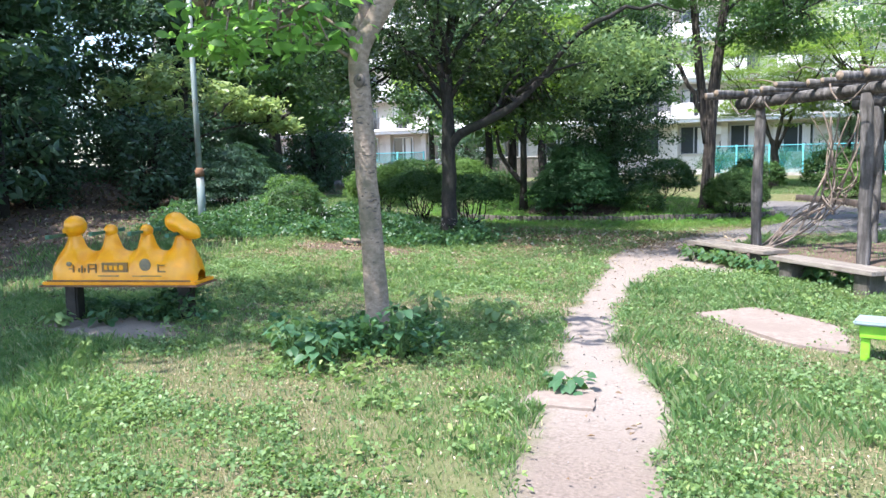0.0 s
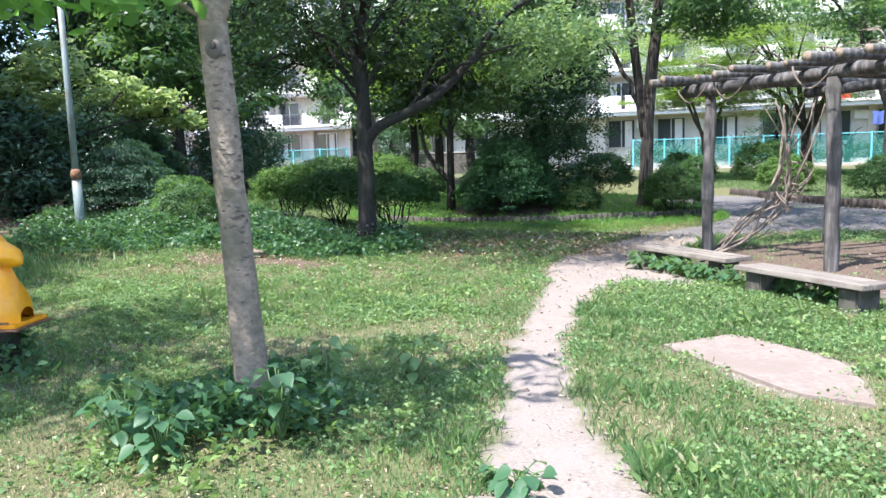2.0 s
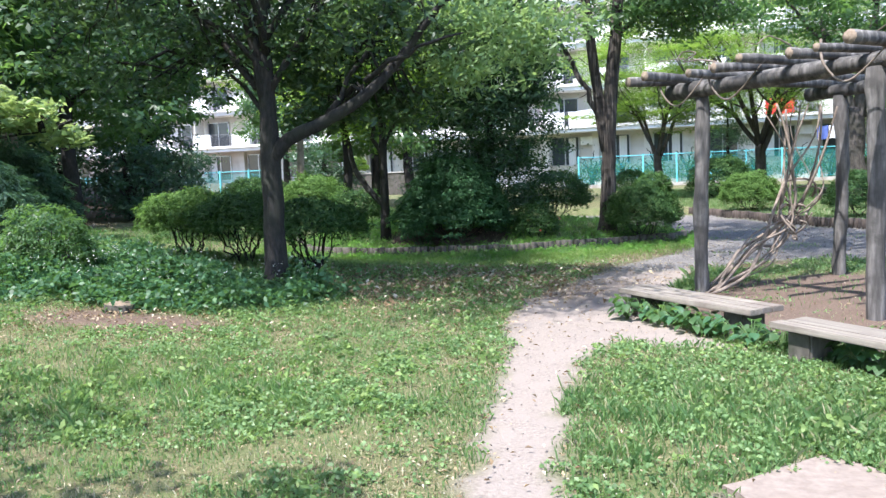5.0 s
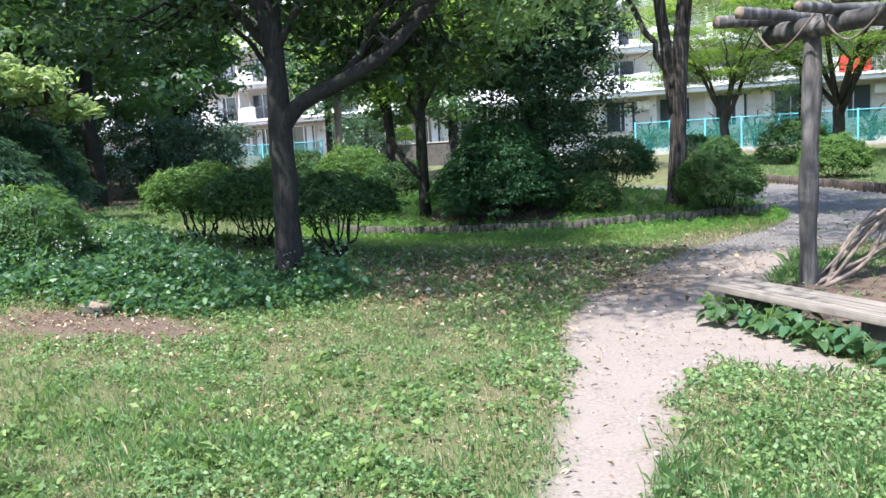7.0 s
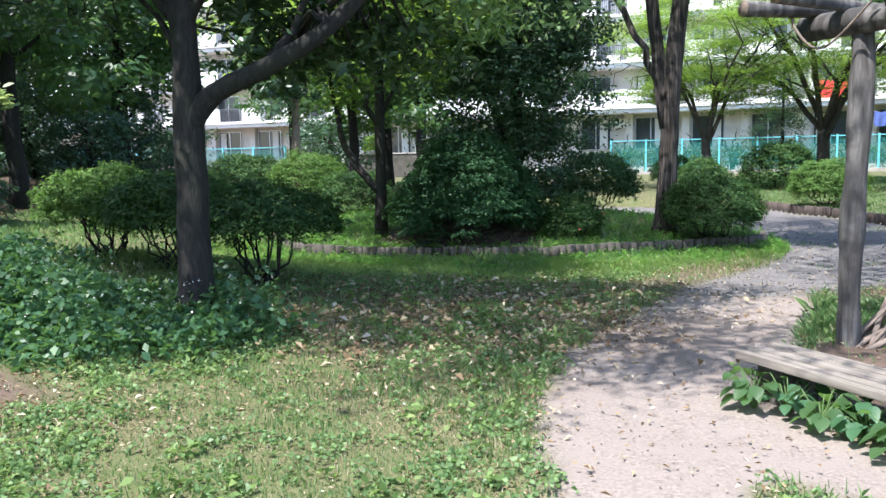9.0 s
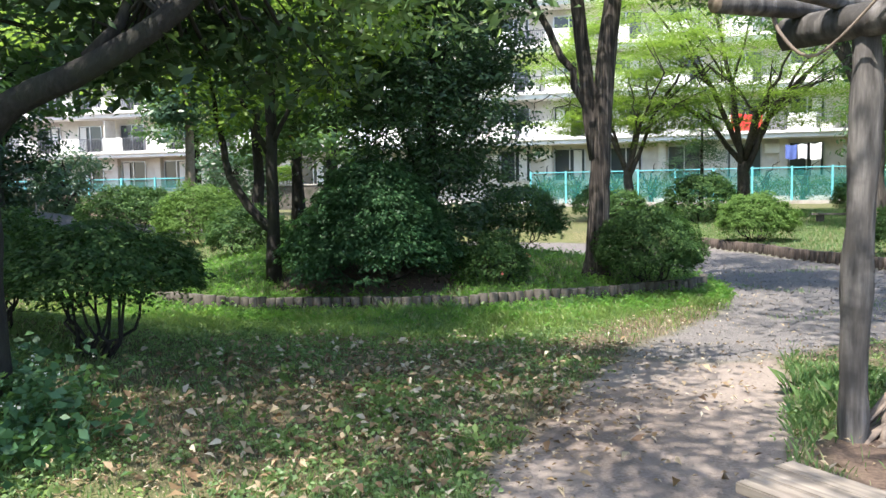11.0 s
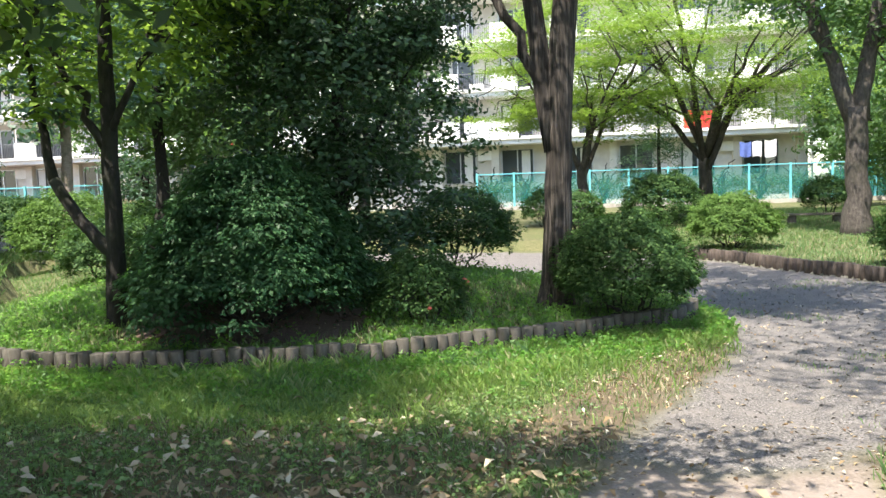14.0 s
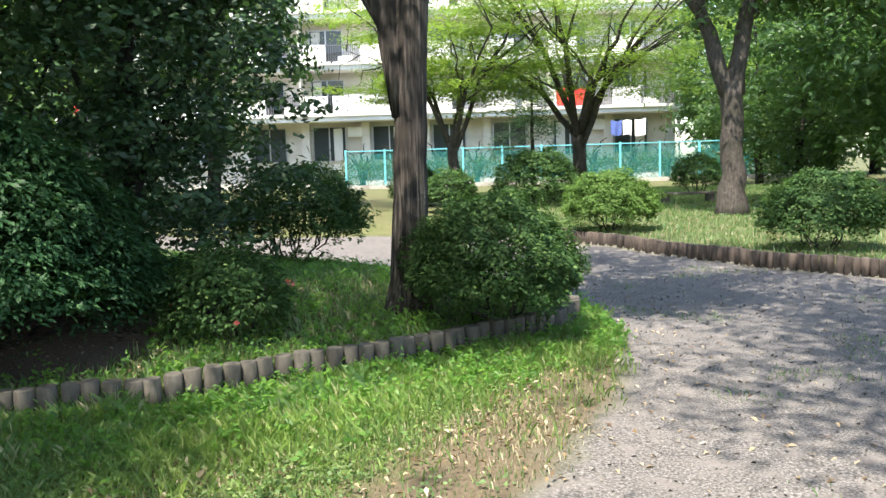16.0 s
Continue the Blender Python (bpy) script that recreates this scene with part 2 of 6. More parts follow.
NET, nt, nb = nodes_of("teal_net")      # fine woven mesh: half of it lets light pass
nb.inputs["Base Color"].default_value = (0.012, 0.2, 0.19, 1)
nb.inputs["Roughness"].default_value = 0.8
ntr = nt.nodes.new("ShaderNodeBsdfTransparent")
nms = nt.nodes.new("ShaderNodeMixShader")
nms.inputs[0].default_value = 0.62
nt.links.new(nb.outputs[0], nms.inputs[1])
nt.links.new(ntr.outputs[0], nms.inputs[2])
nt.links.new(nms.outputs[0], nt.nodes["Material Output"].inputs[0])

GROUND, t, b = nodes_of("park_ground")


def attribute(name):
    a = t.nodes.new("ShaderNodeAttribute")
    a.attribute_name = name
    return a.outputs["Fac"]


fine, mid, wide = noise_fac(t, 45, 8.0), noise_fac(t, 5, 6.0), noise_fac(t, 0.7, 4.0)
turf = mix(t, ramp(t, wide, [(0.42, (0.1, 0.1, 0.1)), (0.62, (0.75, 0.75, 0.75))]), ramp(t, noise_fac(t, 75, 10.0, rough=0.7), [(0.36, (0.02, 0.022, 0.01)), (0.47, (0.075, 0.085, 0.032)), (0.56, (0.16, 0.14, 0.08)), (0.66, (0.36, 0.29, 0.19))]),
           ramp(t, mid, [(0.35, (0.065, 0.095, 0.03)), (0.7, (0.125, 0.13, 0.06))]))
earth = mix(t, ramp(t, mid, [(0.4, (0, 0, 0)), (0.65, (1, 1, 1))]), ramp(t, fine, [(0.3, (0.145, 0.12, 0.103)), (0.7, (0.295, 0.252, 0.22))]), (0.235, 0.2, 0.175))
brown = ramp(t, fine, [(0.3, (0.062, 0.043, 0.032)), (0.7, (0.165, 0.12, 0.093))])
grit = mix(t, ramp(t, mid, [(0.5, (0, 0, 0)), (0.7, (1, 1, 1))]), ramp(t, noise_fac(t, 70, 8.0), [(0.32, (0.035, 0.033, 0.032)), (0.48, (0.115, 0.107, 0.102)), (0.6, (0.2, 0.187, 0.18)), (0.72, (0.36, 0.335, 0.32))]), (0.175, 0.158, 0.148))
col = mix(t, attribute("soil"), turf, earth)
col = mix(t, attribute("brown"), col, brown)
col = mix(t, attribute("gravel"), col, grit)
t.links.new(col, b.inputs["Base Color"])
b.inputs["Roughness"].default_value = 0.95
b.inputs["Specular IOR Level"].default_value = 0.2
bump(t, b, fine, 0.7, 0.012)

# ---- mesh helpers ----
rng = np.random.default_rng(7)


def mesh_of(name, verts, faces, smooth=False):
    """A mesh from an array of corners and one of faces, all of one size, or a list of faces."""
    me = bpy.data.meshes.new(name)
    if isinstance(faces, np.ndarray):
        n, k = faces.shape
        me.vertices.add(len(verts))
        me.vertices.foreach_set("co", np.asarray(verts, np.float32).ravel())
        me.loops.add(n * k)
        me.loops.foreach_set("vertex_index", faces.astype(np.int32).ravel())
        me.polygons.add(n)
        me.polygons.foreach_set("loop_start", np.arange(0, n * k, k, dtype=np.int32))
        me.update(calc_edges=True)
    else:
        me.from_pydata([tuple(v) for v in verts], [], faces)
    if smooth:
        me.polygons.foreach_set("use_smooth", np.ones(len(me.polygons), bool))
    return me


def put(name, me, material, parent=None, label="", kind="", m=None):
    ob = new(name, me)
    if material and not me.materials:
        me.materials.append(material)
    if parent:
        ob.parent = parent
    if m is not None:
        ob.matrix_basis = m
    return tagged(ob, label, kind=kind)


def part(name, bm, material, parent, label=""):
    me = bpy.data.meshes.new(name)
    bm.to_mesh(me)
    bm.free()
    return put(name, me, material, parent, label)


def thing(name, m, label, category, group="", kind=""):
    ob = new(name)
    ob.empty_display_size = 0.1
    ob.matrix_basis = m
    return tagged(ob, label, category, group, kind)


def box(sx, sy, sz, bevel=0.0, at=(0, 0, 0)):
    """A box whose base centre is at at."""
    bm = bmesh.new()
    bmesh.ops.create_cube(bm, size=1, matrix=Matrix.Translation((at[0], at[1], at[2] + sz / 2)) @ Matrix.Diagonal((sx, sy, sz, 1)))
    if bevel:
        bmesh.ops.bevel(bm, geom=bm.edges[:], offset=bevel, segments=2, affect="EDGES")
    return bm


def tube(points, radii, sides=8, wobble=0.0, seed=0):
    """Corners and faces of a capped tube along points."""
    p = np.asarray(points, float)
    r = np.interp(np.linspace(0, 1, len(p)), np.linspace(0, 1, len(radii)), radii)
    d = np.gradient(p, axis=0)
    d /= np.linalg.norm(d, axis=1)[:, None] + 1e-9
    side = np.cross(d, (0.31, 0.93, 0.2))
    bad = np.linalg.norm(side, axis=1) < 0.2
    side[bad] = np.cross(d[bad], (1, 0, 0))
    side /= np.linalg.norm(side, axis=1)[:, None]
    up = np.cross(d, side)
    a = np.arange(sides) * 2 * np.pi / sides
    g = np.random.default_rng(seed)
    rr = r[:, None] * (1 + wobble * g.normal(size=(len(p), sides)))
    v = p[:, None] + rr[..., None] * (np.cos(a)[None, :, None] * side[:, None] + np.sin(a)[None, :, None] * up[:, None])
    v = np.concatenate([v.reshape(-1, 3), p[:1] - d[:1] * r[0] * 0.1, p[-1:] + d[-1:] * r[-1] * 0.1])
    n = len(p)
    i, j = np.meshgrid(np.arange(n - 1), np.arange(sides), indexing="ij")
    k = (j + 1) % sides
    f = np.stack([i * sides + j, i * sides + k, (i + 1) * sides + k, (i + 1) * sides + j], -1).reshape(-1, 4)
    faces = [tuple(x) for x in f.tolist()]
    faces += [(n * sides, (q + 1) % sides, q) for q in range(sides)]
    faces += [(n * sides + 1, (n - 1) * sides + q, (n - 1) * sides + (q + 1) % sides) for q in range(sides)]
    return v, faces


def tubes_mesh(name, list_of):
    vs, fs, o = [], [], 0
    for v, f in list_of:
        vs.append(v)
        fs += [tuple(i + o for i in x) for x in f]
        o += len(v)
    return mesh_of(name, np.concatenate(vs), fs, True)


def bend(a, b, sag=0.0, n=8, jitter=0.0, seed=0):
    """A line from a to b, bowed upward by sag, uneven by jitter."""
    a, b = np.asarray(a, float), np.asarray(b, float)
    s = np.linspace(0, 1, n)[:, None]
    p = a + (b - a) * s
    p[:, 2] += (sag * 4 * s * (1 - s))[:, 0]
    g = np.random.default_rng(seed)
    w = np.sin(np.pi * s)
    return p + g.normal(size=(n, 3)) * jitter * w


def leaves_mesh(name, centres, size, aspect=0.45, flat=0.6, droop=0.0, seed=0, fold=0.15, rounder=False):
    """Kite-shaped leaves, each a folded quad. flat: 1 lies level, 0 turns any way. size: one length or one for each."""
    g = np.random.default_rng(seed)
    n = len(centres)
    c = np.asarray(centres, float)
    nor = g.normal(size=(n, 3)) * (1 - flat) + np.array([0, 0, 1.0]) * flat
    nor /= np.linalg.norm(nor, axis=1)[:, None] + 1e-9
    ang = g.uniform(0, 2 * np.pi, n)
    ax = np.stack([np.cos(ang), np.sin(ang), -droop + g.normal(size=n) * 0.2], 1)
    ax -= nor * (ax * nor).sum(1)[:, None]
    ax /= np.linalg.norm(ax, axis=1)[:, None] + 1e-9
    si = np.cross(nor, ax)
    L = (np.asarray(size) * g.uniform(0.65, 1.25, n))[:, None]
    W = L * aspect
    if rounder:
        v = np.empty((n, 6, 3))
        v[:, 0] = c - ax * L * 0.5
        v[:, 3] = c + ax * L * 0.5 - nor * L * fold * 0.6
        for k, s, w, q in ((1, -0.22, 0.42, 1), (2, 0.15, 0.45, 1), (4, 0.15, 0.45, -1), (5, -0.22, 0.42, -1)):
            v[:, k] = c + ax * L * s + si * W * w * q + nor * L * fold * 0.5
        return mesh_of(name, v.reshape(-1, 3), np.arange(n * 6).reshape(n, 6))
    v = np.empty((n, 4, 3))
    v[:, 0] = c - ax * L * 0.5
    v[:, 1] = c - ax * L * 0.02 + si * W * 0.5 + nor * L * fold * 0.5
    v[:, 2] = c + ax * L * 0.5 - nor * L * fold * 0.4
    v[:, 3] = c - ax * L * 0.02 - si * W * 0.5 + nor * L * fold * 0.5
    return mesh_of(name, v.reshape(-1, 3), np.arange(n * 4).reshape(n, 4))


def spray_mesh(name, heads, outs, per, reach, size, aspect=0.45, droop=0.25, seed=0, tilt=0.25, fan=1.5, loose=0.02):
    """Level fans of leaves: each head sends out a flat spray of leaves that points the way of outs."""
    g = np.random.default_rng(seed)
    h = np.repeat(np.asarray(heads, float), per, axis=0)
    o = np.repeat(np.asarray(outs, float), per, axis=0)
    n = len(h)
    o2 = o[:, :2] / (np.linalg.norm(o[:, :2], axis=1)[:, None] + 1e-6)
    s2 = np.stack([-o2[:, 1], o2[:, 0]], 1)
    R = np.repeat(np.broadcast_to(reach, (len(heads),)) * g.uniform(0.6, 1.3, len(heads)), per)
    rho, phi = np.sqrt(g.uniform(0.02, 1, n)), g.uniform(-fan, fan, n)
    w = o2 * np.cos(phi)[:, None] + s2 * np.sin(phi)[:, None]
    c = h.copy()
    c[:, :2] += w * (rho * R)[:, None]
    c[:, 2] += -droop * R * rho ** 2 + g.normal(size=n) * loose
    ax = np.concatenate([w + g.normal(size=(n, 2)) * 0.35, (-0.15 - droop * rho + g.normal(size=n) * 0.25)[:, None]], 1)
    ax /= np.linalg.norm(ax, axis=1)[:, None]
    nor = np.concatenate([o2 * tilt, np.ones((n, 1))], 1) + g.normal(size=(n, 3)) * 0.3
    nor -= ax * (ax * nor).sum(1)[:, None]
    nor /= np.linalg.norm(nor, axis=1)[:, None]
    si = np.cross(nor, ax)
    L = (np.asarray(size) * g.uniform(0.65, 1.25, n))[:, None]
    W = L * aspect
    v = np.empty((n, 4, 3))
    v[:, 0] = c - ax * L * 0.5
    v[:, 1] = c + si * W * 0.5 + nor * L * 0.08
    v[:, 2] = c + ax * L * 0.5 - nor * L * 0.06
    v[:, 3] = c - si * W * 0.5 + nor * L * 0.08
    return mesh_of(name, v.reshape(-1, 3), np.arange(n * 4).reshape(n, 4))


def clumps(centres, per, spread, flatten=0.5, seed=0):
    """Leaf places gathered in loose clumps round the centres."""
    g = np.random.default_rng(seed)
    c = np.repeat(np.asarray(centres, float), per, axis=0)
    off = g.normal(size=(len(c), 3)) * spread
    off[:, 2] *= flatten
    return c + off


def crown_centres(n, centre, radii, seed=0, hollow=0.45, uneven=0.3):
    """Clump centres through the outer part of an uneven ellipsoid."""
    g = np.random.default_rng(seed)
    d = g.normal(size=(n, 3))
    d /= np.linalg.norm(d, axis=1)[:, None]
    lump = 1 + uneven * (np.sin(d[:, 0] * 4 + seed) * np.cos(d[:, 1] * 5 + seed * 2) + 0.6 * np.sin(d[:, 2] * 6 + seed * 3))
    r = (hollow + (1 - hollow) * g.uniform(0, 1, n) ** 0.6) * lump
    return np.asarray(centre) + d * r[:, None] * np.asarray(radii)


# ---- the lie of the land ----
PATH = [(-0.3, -3), (-1.0, 2), (-1.34, 3.29), (-1.56, 4.13), (-1.73, 4.79), (-1.95, 5.6), (-2.43, 7.4), (-2.75, 9.2), (-2.99, 10.8), (-3.28, 11.9),
        (-3.38, 13.4), (-3.1, 14.6), (-2.9, 15.8), (-2.6, 16.7), (-1.3, 16.9), (-1.45, 15.2), (-1.75, 13.6), (-1.6, 12.0), (-0.9, 10.8), (-1.5, 11.0), (-2.03, 11.15), (-2.22, 10.7), (-2.24, 9.9), (-2.18, 9.0),
        (-1.98, 7.6), (-1.70, 6.6), (-1.33, 5.74), (-0.9, 4.9), (-0.69, 3.57), (-0.2, 2), (0.9, -3)]
PLAZA = [(-2.75, 16.4), (-2.45, 17.06), (-1.65, 18.9), (-1.4, 20.4), (-1.45, 21.6), (-3, 24.6), (-6, 27), (-12, 28.5), (-30, 31), (-30, 33.5), (-10, 31.8), (-3, 30.6),
         (-0.9, 29.4), (-0.55, 28.3), (0.03, 27.14), (0.59, 25.76), (1.09, 24.75), (1.57, 24.05), (2.32, 23.18), (3.5, 22.3), (6, 21.3), (14, 20.5), (40, 20), (40, 14), (8, 16),
         (3, 17.0), (0.6, 17.6), (-0.4, 17.4), (-1.0, 16.8), (-1.6, 16.2), (-2.2, 16.1)]
ISLAND_FRONT = [(-10.2, 20.6), (-9.6, 19.5), (-8.75, 18.62), (-7.85, 18.22), (-6.82, 18.12), (-5.7, 18.26), (-5.0, 18.48), (-4.5, 18.7), (-3.72, 19.15), (-3.2, 19.47), (-2.62, 19.93), (-1.95, 20.45), (-1.7, 20.85), (-1.62, 21.2)]
ISLAND = ISLAND_FRONT + [(-2.0, 22.2), (-3.6, 24.2), (-6.5, 26), (-11, 27.4), (-13.5, 26), (-13, 23.5), (-11, 22.2)]
LAWN_EDGE = [(-1.6, 30.6), (-0.95, 29.3), (-0.55, 28.3), (0.03, 27.14), (0.59, 25.76), (1.09, 24.75), (1.57, 24.05), (2.32, 23.18), (3.5, 22.3), (6, 21.3), (10, 20.8)]
LAWN = LAWN_EDGE + [(60, 18), (60, 80), (-30, 80), (-30, 34), (-10, 32.2), (-4, 31.4)]
SLABS = [[(-1.3, 7.95), (-0.76, 8.5), (-0.02, 7.75), (0.05, 6.75), (-0.36, 6.85), (-0.92, 7.5)], [(-1.8, 4.5), (-1.33, 4.6), (-1.42, 4.92), (-1.78, 4.82)]]
ARBOUR = [(-1.7, 13.9), (-1.1, 14.9), (0.2, 16.0), (1.5, 15.6), (4.5, 12.5), (6, 9.5), (4, 7.8), (1.4, 9.2), (-0.4, 11.1), (-1.5, 12.2)]


def inside(poly, x, y):
    """Metres inside (positive) or outside (negative) of a polygon."""
    x, y = np.asarray(x, float), np.asarray(y, float)
    best, hit = np.full(x.shape, 1e9), np.zeros(x.shape, bool)
    for (ax, ay), (bx, by) in zip(poly, poly[1:] + poly[:1]):
        dx, dy = bx - ax, by - ay
        s = np.clip(((x - ax) * dx + (y - ay) * dy) / (dx * dx + dy * dy), 0, 1)
        best = np.minimum(best, np.hypot(x - ax - s * dx, y - ay - s * dy))
        hit ^= ((ay > y) != (by > y)) & (x < (bx - ax) * (y - ay) / (by - ay + 1e-12) + ax)
    return np.where(hit, best, -best)


def step(a, b, v):
    s = np.clip((np.asarray(v, float) - a) / (b - a), 0, 1)
    return s * s * (3 - 2 * s)


def ripple(x, y, f=1.0, s=0.0):
    """A smooth uneven field between about -1 and 1."""
    x, y = np.asarray(x, float) * f + s, np.asarray(y, float) * f - s * 1.7
    return (np.sin(x * 1.3 + 1.7 * np.sin(y * 0.9)) + np.sin(y * 1.7 - 1.3 * np.sin(x * 1.1 + 2)) + 0.7 * np.sin(2.9 * x + 2.3 * y + np.sin(3.1 * y - x))) / 2.4


def height(x, y):
    x, y = np.asarray(x, float), np.asarray(y, float)
    h = 0.5 * step(-3, -12, x) * step(6, 14, y) * (1 - step(15.5, 17.6, y) * step(-10.5, -8.6, x)) + 1.2 * step(-13, -30, x) * step(4, 16, y)
    h = h * (1 - step(22, 30, y) * step(-30, -14, x) * 0.4)
    isl = step(-0.02, 0.08, inside(ISLAND, x, y))
    h = h * (1 - isl) + isl * (0.14 + 0.28 * step(0.1, 2.0, inside(ISLAND, x, y)))
    lawn = step(-0.02, 0.08, inside(LAWN, x, y))
    h = h * (1 - lawn) + lawn * (0.16 + 0.3 * step(24, 50, y))
    h += 0.1 * np.exp(-((x + 3.35) ** 2 + (y - 5.45) ** 2) / 0.5)
    h += 0.012 * ripple(x, y, 2.1) + 0.006 * ripple(x, y, 7.0, 3)
    return h


def z_at(x, y):
    return float(height(np.array([x]), np.array([y]))[0])


def masks(x, y):
    wx, wy = x + 0.06 * ripple(x, y, 6, 1), y + 0.06 * ripple(x, y, 6, 5)
    wx, wy = wx + 0.03 * ripple(x, y, 19, 2), wy + 0.03 * ripple(x, y, 17, 8)
    soil = step(-0.05, 0.1, inside(PATH, wx, wy))
    gravel = step(-0.1, 0.15, inside(PLAZA, wx, wy))
    brown = step(-0.15, 0.2, inside(ARBOUR, wx, wy))
    soil = np.maximum(soil, 0.9 * step(1, 0.55, np.hypot((wx + 6.3) / 1.1, (wy - 5.3) / 0.55)))
    for sl in SLABS:
        soil = np.maximum(soil, step(-0.04, 0.02, inside(sl, wx, wy)))
    under = step(1, 0.4, np.hypot((wx + 4.1) / 2.7, (wy - 14.3) / 2.8)) * step(-0.1, 0.5, ripple(x, y, 1.6, 4) + 0.35)
    forest = step(-11.0, -13.8, wx + 0.4 * wy - 4.5) * step(3, 6, y)
    mound = step(1, 0.5, np.hypot((wx + 7.2) / 1.5, (wy - 11.0) / 0.55))
    brown = np.maximum(brown, np.maximum(np.maximum(0.5 * under, forest), mound))
    brown = np.maximum(brown, 0.75 * step(0.75, 0.3, np.abs(inside(PLAZA, wx, wy) + 0.2)) * step(15.8, 16.8, y) * step(20.3, 19.2, y) * (x < 0))
    brown = np.maximum(brown, 0.5 * soil * step(5.0, 3.4, y))
    # bare soil under the large shrub; its dark tone doubles as the shrub's shade
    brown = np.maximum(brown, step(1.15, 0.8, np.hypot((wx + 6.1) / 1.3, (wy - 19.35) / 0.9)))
    return soil * (1 - gravel), gravel, brown * (1 - gravel)


def axis_steps(lo, hi, fine_step, reach):
    mid_part = np.arange(lo, hi + 1e-6, fine_step)
    out = [0.3, 0.8, 1.8, 3.5, 6, 10, 16, 25, 40, 65, 100, 160, 250, reach]
    return np.concatenate([lo - np.array(out[::-1]), mid_part, mid_part[-1] + np.array(out)])


gx, gy = axis_steps(-15, 7, 0.1, 400), axis_steps(-3, 32, 0.1, 400)
GX, GY = np.meshgrid(gx, gy, indexing="xy")
GZ = height(GX, GY)
ni, nj = GX.shape
ii, jj = np.meshgrid(np.arange(ni - 1), np.arange(nj - 1), indexing="ij")
gf = np.stack([ii * nj + jj, ii * nj + jj + 1, (ii + 1) * nj + jj + 1, (ii + 1) * nj + jj], -1).reshape(-1, 4)
gm = mesh_of("ground", np.stack([GX, GY, GZ], -1).reshape(-1, 3), gf, True)
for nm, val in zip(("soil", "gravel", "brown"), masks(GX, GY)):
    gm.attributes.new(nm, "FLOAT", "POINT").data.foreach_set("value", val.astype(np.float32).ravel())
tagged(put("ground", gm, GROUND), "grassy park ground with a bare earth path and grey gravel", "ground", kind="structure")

# ---- edging of upright logs ----


def along(line, gap):
    """Points every gap metres along a line, with the way it runs."""
    p = np.asarray(line, float)
    d = np.hypot(*np.diff(p, axis=0).T)
    s = np.concatenate([[0], np.cumsum(d)])
    q = np.arange(gap / 2, s[-1], gap)
    return np.stack([np.interp(q, s, p[:, 0]), np.interp(q, s, p[:, 1])], 1)


def smooth_line(line, n=60):
    """A rounder line through the same points."""
    p = np.asarray(line, float)
    out = []
    for i in range(len(p) - 1):
        a, b, c, d = p[max(i - 1, 0)], p[i], p[i + 1], p[min(i + 2, len(p) - 1)]
        for s in np.linspace(0, 1, 6, endpoint=False):
            out.append(0.5 * (2 * b + (c - a) * s + (2 * a - 5 * b + 4 * c - d) * s * s + (3 * b - a - 3 * c + d) * s ** 3))
    return out + [p[-1]]


def edging_log(r, h):
    bm = bmesh.new()
    bmesh.ops.create_cone(bm, cap_ends=True, segments=10, radius1=r, radius2=r * 0.97, depth=h, matrix=Matrix.Translation((0, 0, h / 2)))
    top = [e for e in bm.edges if all(v.co.z > h * 0.9 for v in e.verts)]
    bmesh.ops.bevel(bm, geom=top, offset=r * 0.13, segments=1, affect="EDGES")
    me = bpy.data.meshes.new("log")
    bm.to_mesh(me)
    bm.free()
    me.polygons.foreach_set("use_smooth", [len(f.vertices) == 4 for f in me.polygons])
    return me


def edging(name, line, r, h, sunk, material, label):
    base = thing(name, pose(0, 0, 0), label, "edging", kind="structure")
    me = edging_log(r, h + sunk)
    me.materials.append(material)
    g = np.random.default_rng(3)
    for x, y in along(smooth_line(line), r * 1.94):
        out = [inside(ISLAND, x, y), inside(LAWN, x, y)]
        low = z_at(x, y) - 0.14 * float(step(-0.02, 0.08, max(out)))
        put("log", me, material, base, m=pose(x, y, max(low, -0.05) - sunk + g.uniform(-0.01, 0.008), g.normal() * 1.5, g.normal() * 1.5, g.uniform(0, 360)))


edging("island_edging", ISLAND_FRONT, 0.062, 0.22, 0.1, EDGING, "low edging of upright grey concrete logs, mossy and uneven")
edging("lawn_edging", LAWN_EDGE, 0.052, 0.22, 0.1, EDGING_BROWN, "low edging of upright brown logs along the gravel")

# ---- apartment building ----
FACE_Y, BLD_L, BLD_R, STOREY, FLOOR2 = 58.0, -62.0, 9.6, 2.75, 4.1
BAY = 3.4


def slab_box(sx, sy, sz, at):
    return box(sx, sy, sz, 0.0, at)


bld = thing("apartment_building", pose(0, 0, 0), "long white concrete apartment block with balconies on every storey", "building")
width, cx = BLD_R - BLD_L, (BLD_R + BLD_L) / 2
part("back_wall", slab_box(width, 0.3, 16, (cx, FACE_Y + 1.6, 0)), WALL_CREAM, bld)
part("side_wall", slab_box(0.3, 9, 16, (BLD_R - 0.15, FACE_Y + 6.0, 0)), WALL_WHITE, bld)
part("roof", slab_box(width + 0.6, 10.5, 0.35, (cx, FACE_Y + 5.2, 15.0)), WALL_WHITE, bld)


def shared(name, bm, material):
    me = bpy.data.meshes.new(name)
    bm.to_mesh(me)
    bm.free()
    me.materials.append(material)
    return me


def joined(boxes):
    bm = bmesh.new()
    for sx, sy, sz, at in boxes:
        bmesh.ops.create_cube(bm, size=1, matrix=Matrix.Translation((at[0], at[1], at[2] + sz / 2)) @ Matrix.Diagonal((sx, sy, sz, 1)))
    return bm


